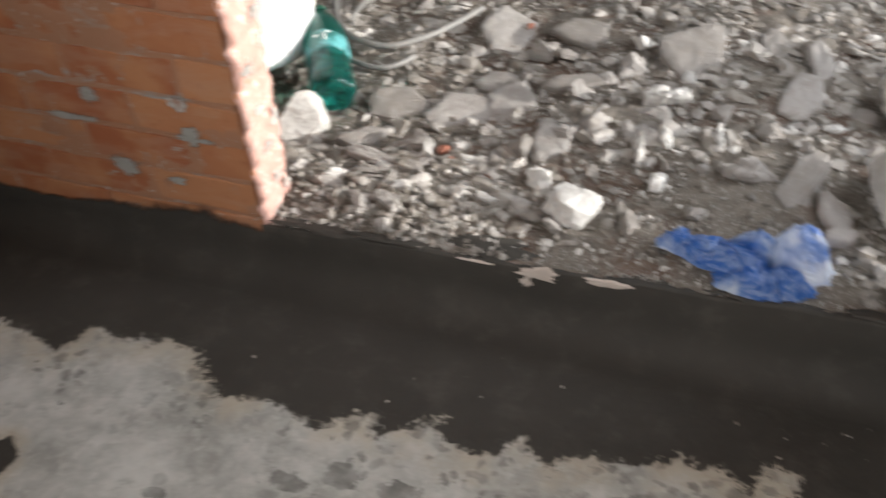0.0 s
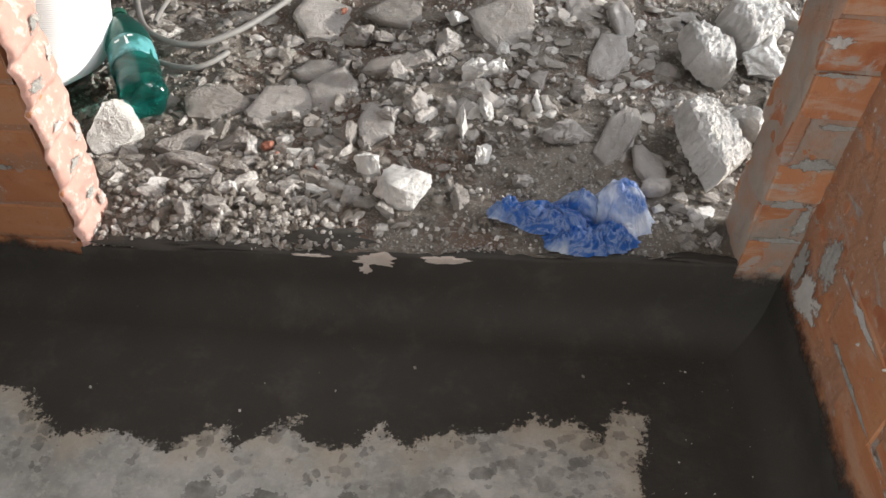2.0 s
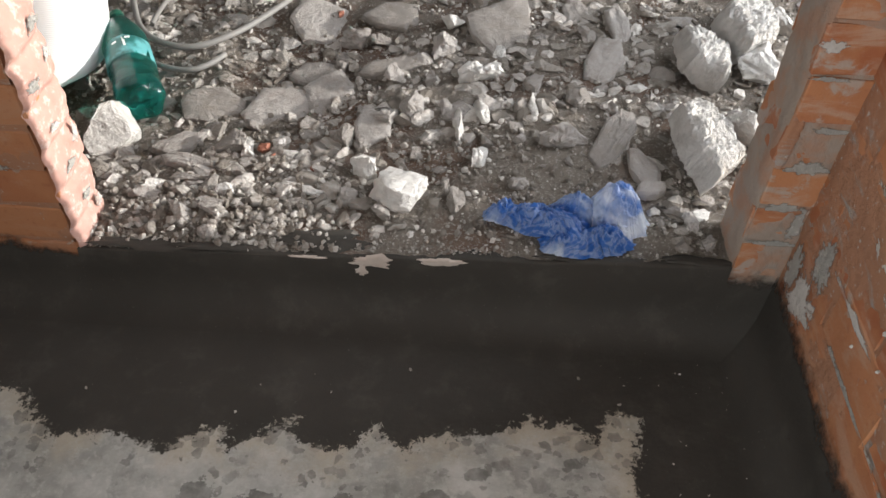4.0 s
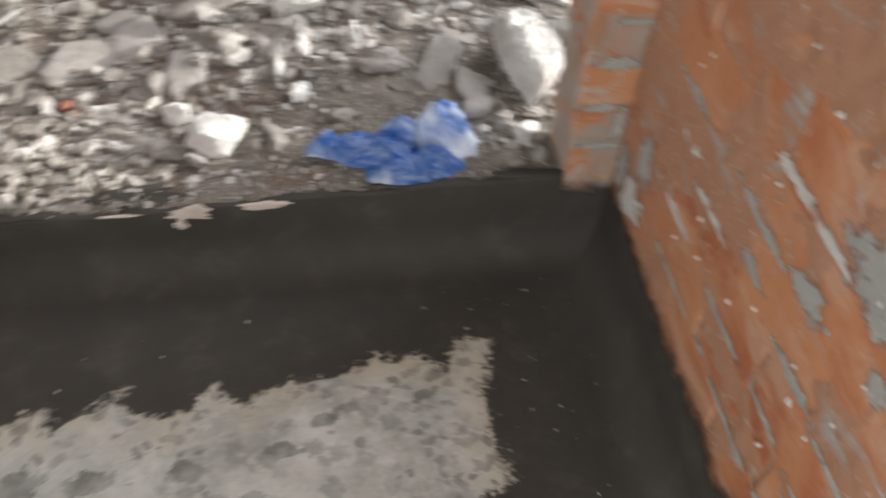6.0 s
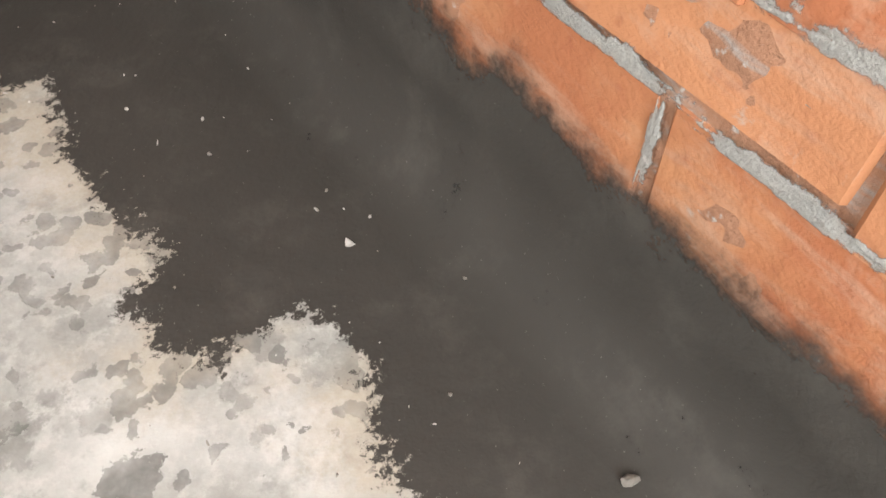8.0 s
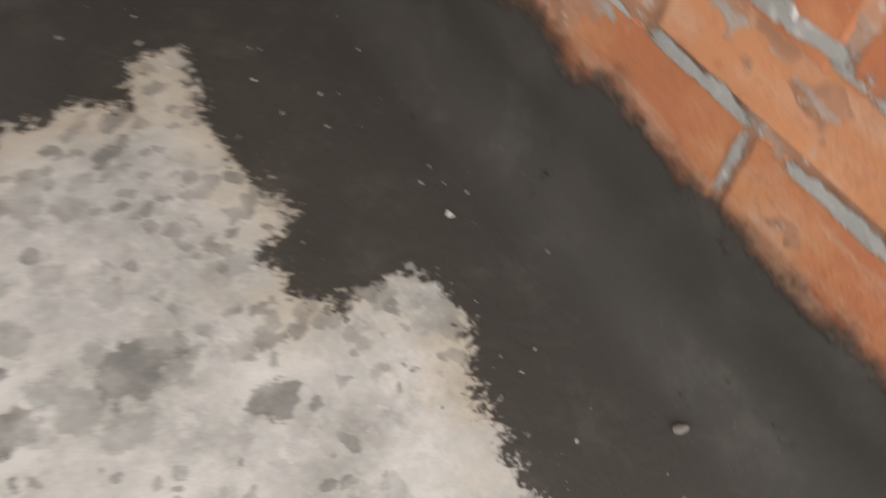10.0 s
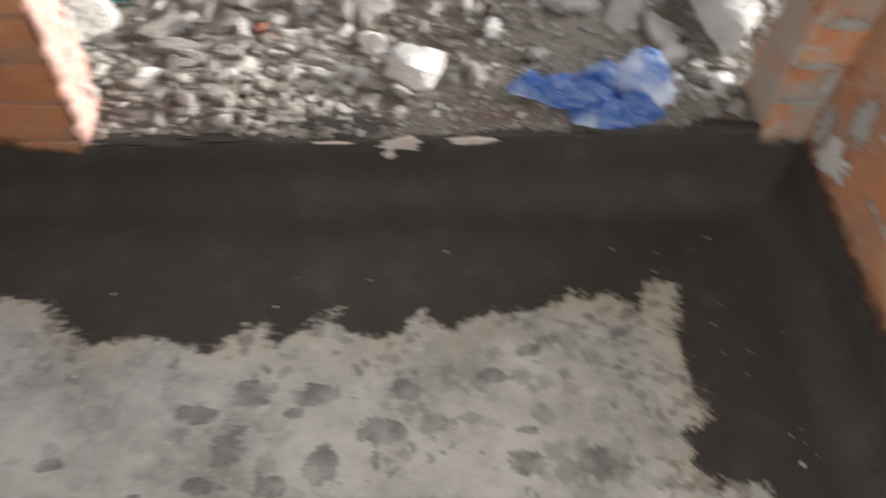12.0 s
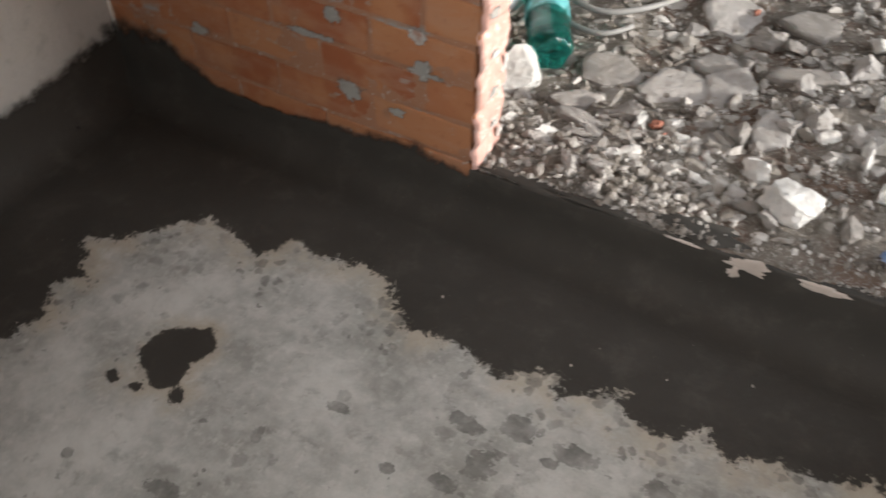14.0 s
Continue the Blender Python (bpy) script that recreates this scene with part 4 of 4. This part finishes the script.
# specks on the coat: crumbs fallen on the floor
places = [(-0.611, -0.130, 0.002, 0.005), (-0.108, -0.519, 0.002, 0.006), (-0.069, -0.790, 0.003, 0.009), (-0.258, -0.175, 0.002, 0.004), (-0.093, -0.464, 0.002, 0.003), (-0.888, -0.236, 0.002, 0.004), (-0.324, -0.127, 0.002, 0.004), (-0.179, -0.333, 0.002, 0.003)]
for i in range(230):
    x, y = rng.uniform(-1.9, -0.03), -0.03 - 1.3 * rng.random()
    if rng.random() < 0.6:
        x = -0.02 - 0.3 * rng.random()
    places.append((x, y, 0.0016, 0.0008 + 0.0022 * rng.random() ** 2.5))
tagged(chips("crumbs", places, GRIT, 8), "tiny pale plaster crumbs scattered on the floor", "crumbs", kind="stuff")


# ---------- bottle ----------
def lathe(profile, n=40, wave=None):
    """Turns rows of (radius, height) round z."""
    bm = bmesh.new()
    rings = []
    for r, h in profile:
        ring = []
        for i in range(n):
            t = 2 * math.pi * i / n
            q = r * (1 + (wave(t, h) if wave else 0))
            ring.append(bm.verts.new((q * math.cos(t), q * math.sin(t), h)))
        rings.append(ring)
    for a, b in zip(rings, rings[1:]):
        for i in range(n):
            bm.faces.new((a[i], a[(i + 1) % n], b[(i + 1) % n], b[i]))
    bm.faces.new(rings[0][::-1])
    bm.faces.new(rings[-1])
    bmesh.ops.recalc_face_normals(bm, faces=bm.faces)
    return bm


k = Mat("green_bottle_plastic", 0.12)
k.b.inputs["Transmission Weight"].default_value = 0.92
k.b.inputs["IOR"].default_value = 1.35
k.colour(k.mix(k.noise(20.0, 3.0), (0.02, 0.26, 0.20), (0.06, 0.46, 0.40)))
k.bump(k.noise(35.0, 3.0), 0.5, 0.006)
BOTTLE = k.m
k = Mat("green_cap_plastic", 0.45)
k.colour(k.mix(k.noise(90.0), (0.008, 0.055, 0.036), (0.012, 0.085, 0.052)))
CAP = k.m
k = Mat("teal_label_film", 0.4)
k.colour(k.mix(k.step(k.noise(18.0, 3.0), 0.45, 0.6), (0.016, 0.115, 0.105), (0.11, 0.36, 0.38)))
LABEL = k.m
k = Mat("white_print", 0.5)
k.colour((0.75, 0.80, 0.78, 1.0))
PRINT = k.m


def bottle(base, neck):
    """A dented soft-drink bottle lying with its neck at `neck`."""
    b, t = Vector(base), Vector(neck)
    length = (t - b).length
    thing = new("bottle")
    thing.matrix_basis = Matrix.Translation(b) @ (t - b).to_track_quat("Z", "X").to_matrix().to_4x4()
    r = 0.0505
    dent = lambda a, h: 0.035 * noise.noise(Vector((math.cos(a) * 4.0, math.sin(a) * 4.0, h * 60))) + 0.06 * noise.noise(Vector((math.cos(a) * 1.4, math.sin(a) * 1.4, h * 22))) * (1 if h < length * 0.6 else 0.3)
    foot = lambda a, h: dent(a, h) + (0.09 * math.cos(5 * a) if h < 0.02 else 0.0)
    part("body", lathe([(r * 0.25, 0.012), (r * 0.55, 0.002), (r * 0.78, 0.003), (r * 0.93, 0.014), (r * 0.99, 0.026), (r, 0.038), (r * 0.985, 0.06), (r * 0.93, 0.085), (r * 0.97, 0.10), (r * 0.97, length * 0.55), (r, length * 0.60),
                        (r * 0.94, length * 0.70), (r * 0.74, length * 0.80), (r * 0.48, length * 0.89), (r * 0.30, length * 0.94), (r * 0.28, length * 0.965)], wave=foot), BOTTLE, thing, smooth=True)
    part("cap", lathe([(0.0155, length * 0.955), (0.0160, length * 0.96), (0.0158, length * 0.995), (0.013, length)], 30), CAP, thing, "dark green screw cap", smooth=False)
    band = part("label", lathe([(r * 0.985, 0.115), (r * 0.99, 0.118), (r * 0.99, length * 0.54), (r * 0.985, length * 0.545)], wave=dent), LABEL, thing, "teal printed film label", smooth=True)
    return tagged(thing, "dented green plastic bottle lying on the rubble", "bottle"), band, r, length


bottle_ob, band, br, blen = bottle((-1.210, 0.405, 0.122), (-1.354, 0.696, 0.154))
# print on the label: plain bars where the lettering stands
toward = bottle_ob.matrix_basis.to_3x3().inverted() @ (Vector((-0.546, -0.968, 1.168)) - Vector((-1.27, 0.53, 0.14)))
facing = math.atan2(toward.y, toward.x)
for da, h0, h1, wide in ((0.10, 0.165, 0.172, 0.34), (-0.02, 0.140, 0.166, 0.10), (-0.42, 0.158, 0.164, 0.22)):
    bm = grid(8, 2, lambda u, v: ((br * 1.004 + 0.0012) * math.cos(facing + da + (u - 0.5) * wide), (br * 1.004 + 0.0012) * math.sin(facing + da + (u - 0.5) * wide), h0 + (h1 - h0) * v))
    part("print", bm, PRINT, band, "white printed bar")


# ---------- woven sack ----------
k = Mat("white_woven_sack", 0.7)
wave = k.node("ShaderNodeTexWave", Scale=70.0, Distortion=0.6)
k.t.links.new(k.co, wave.inputs["Vector"])
wave.bands_direction = "Z"
k.colour(k.mix(k.math("MULTIPLY", wave.outputs["Fac"], 0.25), k.mix(k.noise(5.0), (0.80, 0.81, 0.83), (0.86, 0.87, 0.88)), (0.62, 0.68, 0.72)))
k.bump(k.math("ADD", wave.outputs["Fac"], k.math("MULTIPLY", k.noise(14.0, 4.0), 2.0)), 0.35, 0.003)
SACK = k.m
k = Mat("teal_hem_weave", 0.6)
k.colour(k.mix(k.noise(120.0, 3.0), (0.16, 0.33, 0.34), (0.42, 0.58, 0.60)))
k.bump(k.noise(200.0, 3.0), 0.4, 0.002)
HEM = k.m


def sack(centre, rx, ry, height):
    """A filled sack that stands on its rounded bottom, with a pinched lower corner and creases."""
    def at(u, v):
        t = u * 2 * math.pi
        z = v * height
        belly = min(1.0, (v / 0.15)) ** 0.5 * (1 - 0.22 * max(0, v - 0.6) / 0.4) if v > 0 else 0.0
        crease = 1 + 0.035 * noise.noise(Vector((math.cos(t) * 2, math.sin(t) * 2, z * 6))) + 0.018 * noise.noise(Vector((math.cos(t) * 6, math.sin(t) * 6, z * 16)))
        sq = 1 / max(abs(math.cos(t)) ** 2.6 + abs(math.sin(t)) ** 2.6, 1e-6) ** (1 / 2.6)
        return (rx * sq * belly * crease * math.cos(t), ry * sq * belly * crease * math.sin(t), z)
    bm = grid(72, 40, at)
    bmesh.ops.remove_doubles(bm, verts=bm.verts, dist=1e-4)
    thing = new("sack")
    thing.matrix_basis = pose(*centre, 0, 14, 0)
    part("sack_body", bm, SACK, thing, smooth=True)
    bm = bmesh.new()
    lump(bm, Matrix.Diagonal((0.03, 0.03, 0.018, 1)), 9, 0.4, 3)
    part("sack_corner", bm, SACK, thing, "pinched sewn corner", pose(rx * 0.55, -ry * 0.5, 0.012, 0, 20, -40), smooth=True)
    # sewn teal hem round the foot
    def hem(u, v):
        x, y, z = at(0.70 + 0.34 * u, 0.035 + 0.10 * v * (0.6 + 0.4 * u))
        return (x * 1.015, y * 1.015, z)
    part("hem", grid(40, 8, hem), HEM, thing, "teal printed hem", smooth=True)
    return tagged(thing, "tall white woven plastic sack behind the brick jamb", "sack")


sack((-1.57, 0.56, 0.060), 0.20, 0.17, 0.78)


# ---------- hoses ----------
k = Mat("milky_hose", 0.6)
k.b.inputs["Transmission Weight"].default_value = 0.25
k.colour(k.mix(k.noise(30.0), (0.23, 0.222, 0.21), (0.34, 0.33, 0.315)))
HOSE = k.m


def hose(points, radius):
    cu = bpy.data.curves.new("hose", "CURVE")
    cu.dimensions, cu.bevel_depth, cu.bevel_resolution, cu.resolution_u = "3D", radius, 3, 10
    sp = cu.splines.new("NURBS")
    sp.points.add(len(points) - 1)
    for p, (x, y, up) in zip(sp.points, points):
        p.co = (x, y, heap(x, y) + radius + up, 1)
    sp.use_endpoint_u, sp.order_u = True, 3
    cu.materials.append(HOSE)
    return tagged(new("hose", cu), "dusty translucent plastic hose curling over the rubble", "hose")


hose([(-1.425, 0.97, 0.01), (-1.365, 0.815, 0.02), (-1.310, 0.715, 0.025), (-1.245, 0.665, 0.025), (-1.170, 0.650, 0.025), (-1.095, 0.710, 0.03), (-1.047, 0.790, 0.03), (-0.995, 0.890, 0.02)], 0.0075)
hose([(-1.317, 0.934, 0.01), (-1.314, 0.840, 0.02), (-1.302, 0.755, 0.03)], 0.006)
hose([(-1.255, 0.618, 0.01), (-1.185, 0.585, 0.015), (-1.127, 0.612, 0.015), (-1.105, 0.660, 0.01)], 0.0065)


# ---------- blue plastic bag ----------
def film_material(name, lo, hi, pale):
    """Thin blue film, milky where it is creased or doubled."""
    k = Mat(name, 0.40, spec=0.5)
    crease = k.noise(20.0, 5.0, 0.62, distort=1.8)
    ridge = k.math("SUBTRACT", 1.0, k.math("MULTIPLY", k.math("ABSOLUTE", k.math("SUBTRACT", crease, 0.5)), 7.0))
    dust = k.math("MAXIMUM", k.step(k.noise(9.0, 4.0, 0.6, distort=0.8), lo, hi), k.math("MULTIPLY", k.step(ridge, 0.55, 1.0), 0.45))
    k.colour(k.mix(k.math("MULTIPLY", dust, 0.92), (0.012, 0.100, 0.40), pale))
    k.bump(k.math("ADD", crease, k.math("MULTIPLY", k.noise(70.0, 3.0), 0.2)), 0.6, 0.009)
    thin = k.node("ShaderNodeBsdfTranslucent", Color=(0.25, 0.52, 0.85, 1.0))
    both = k.node("ShaderNodeMixShader", Fac=0.30)
    k.t.links.new(k.b.outputs[0], both.inputs[1])
    k.t.links.new(thin.outputs[0], both.inputs[2])
    k.t.links.new(both.outputs[0], k.t.nodes["Material Output"].inputs["Surface"])
    return k.m


FILM = film_material("blue_film", 0.44, 0.60, (0.55, 0.62, 0.70))
# lit copy for the puffed end: sunlight put into the paler colour
FILM_SUNLIT = film_material("milky_blue_film", 0.34, 0.58, (0.78, 0.82, 0.87))


def film(rx, ry, seed, puff):
    """A sheet of thin film bunched into folds; puff: rows of (x, y, width, height) where it still holds air."""
    off = Vector((seed * 3.7, seed * 1.9, seed * 0.7))

    def at(u, v):
        t = u * 2 * math.pi
        d = Vector((math.cos(t), math.sin(t), 0))
        rad = v * (1 + 0.20 * noise.noise(d * 1.5 + off) + 0.12 * noise.noise(d * 4.0 + off) + 0.06 * noise.noise(d * 11.0 + off))
        x, y = rx * rad * d.x, ry * rad * d.y
        p = Vector((x, y, 0))
        q = p * 24 + Vector((noise.noise(p * 25 + off), noise.noise(p * 25 - off), 0)) * 0.8 + off
        ridge = 0.45 * (1 - 2.4 * abs(noise.noise(q))) + 0.52 * (1 - 2.4 * abs(noise.noise(q * 2.3))) + 0.34 * (1 - 2.4 * abs(noise.noise(q * 5.1)))
        air = sum(h * math.exp(-(((x - a) / w) ** 2 + ((y - b) / w) ** 2) ** 1.6) for a, b, w, h in puff)
        fall = 1 - v ** 3
        return (x, y, (0.010 + air) * fall + 0.014 * ridge * (1 - 0.6 * v ** 2) * (0.5 + 0.5 * fall))

    bm = grid(120, 44, at)
    bmesh.ops.remove_doubles(bm, verts=bm.verts, dist=1e-5)
    return bm


plastic_bag = new("plastic_bag")
plastic_bag.matrix_basis = pose(-0.345, 0.066, heap(-0.345, 0.066) + 0.002)
part("bag_body", film(0.056, 0.066, 3, ((0.006, -0.004, 0.054, 0.056),)), FILM_SUNLIT, plastic_bag, m=pose(0.070, 0.040, 0.004, 0, 0, 25))
part("bag_fold", film(0.082, 0.034, 6, ((0.035, 0.0, 0.035, 0.026), (-0.04, 0.0, 0.03, 0.016))), FILM, plastic_bag, m=pose(0.022, -0.030, 0.004, -4, 0, 2))
part("bag_fold", film(0.070, 0.026, 15, ((0.0, 0.0, 0.04, 0.020),)), FILM, plastic_bag, m=pose(-0.030, -0.006, 0.014, -6, 0, -14))
part("bag_fold", film(0.060, 0.030, 21, ((0.01, 0.0, 0.035, 0.030),)), FILM, plastic_bag, m=pose(-0.004, 0.036, 0.010, 0, 0, 8))
part("bag_tail", film(0.094, 0.036, 8, ((-0.03, 0.0, 0.05, 0.018), (0.05, 0.01, 0.04, 0.020))), FILM, plastic_bag, m=pose(-0.050, 0.018, 0.002, 0, 0, -8))
part("bag_handle", film(0.036, 0.022, 12, ((0.0, 0.0, 0.02, 0.012),)), FILM, plastic_bag, m=pose(-0.122, 0.036, 0.004, 0, 0, 25))
tagged(plastic_bag, "crumpled thin blue plastic bag lying on the rubble edge", "plastic bag")
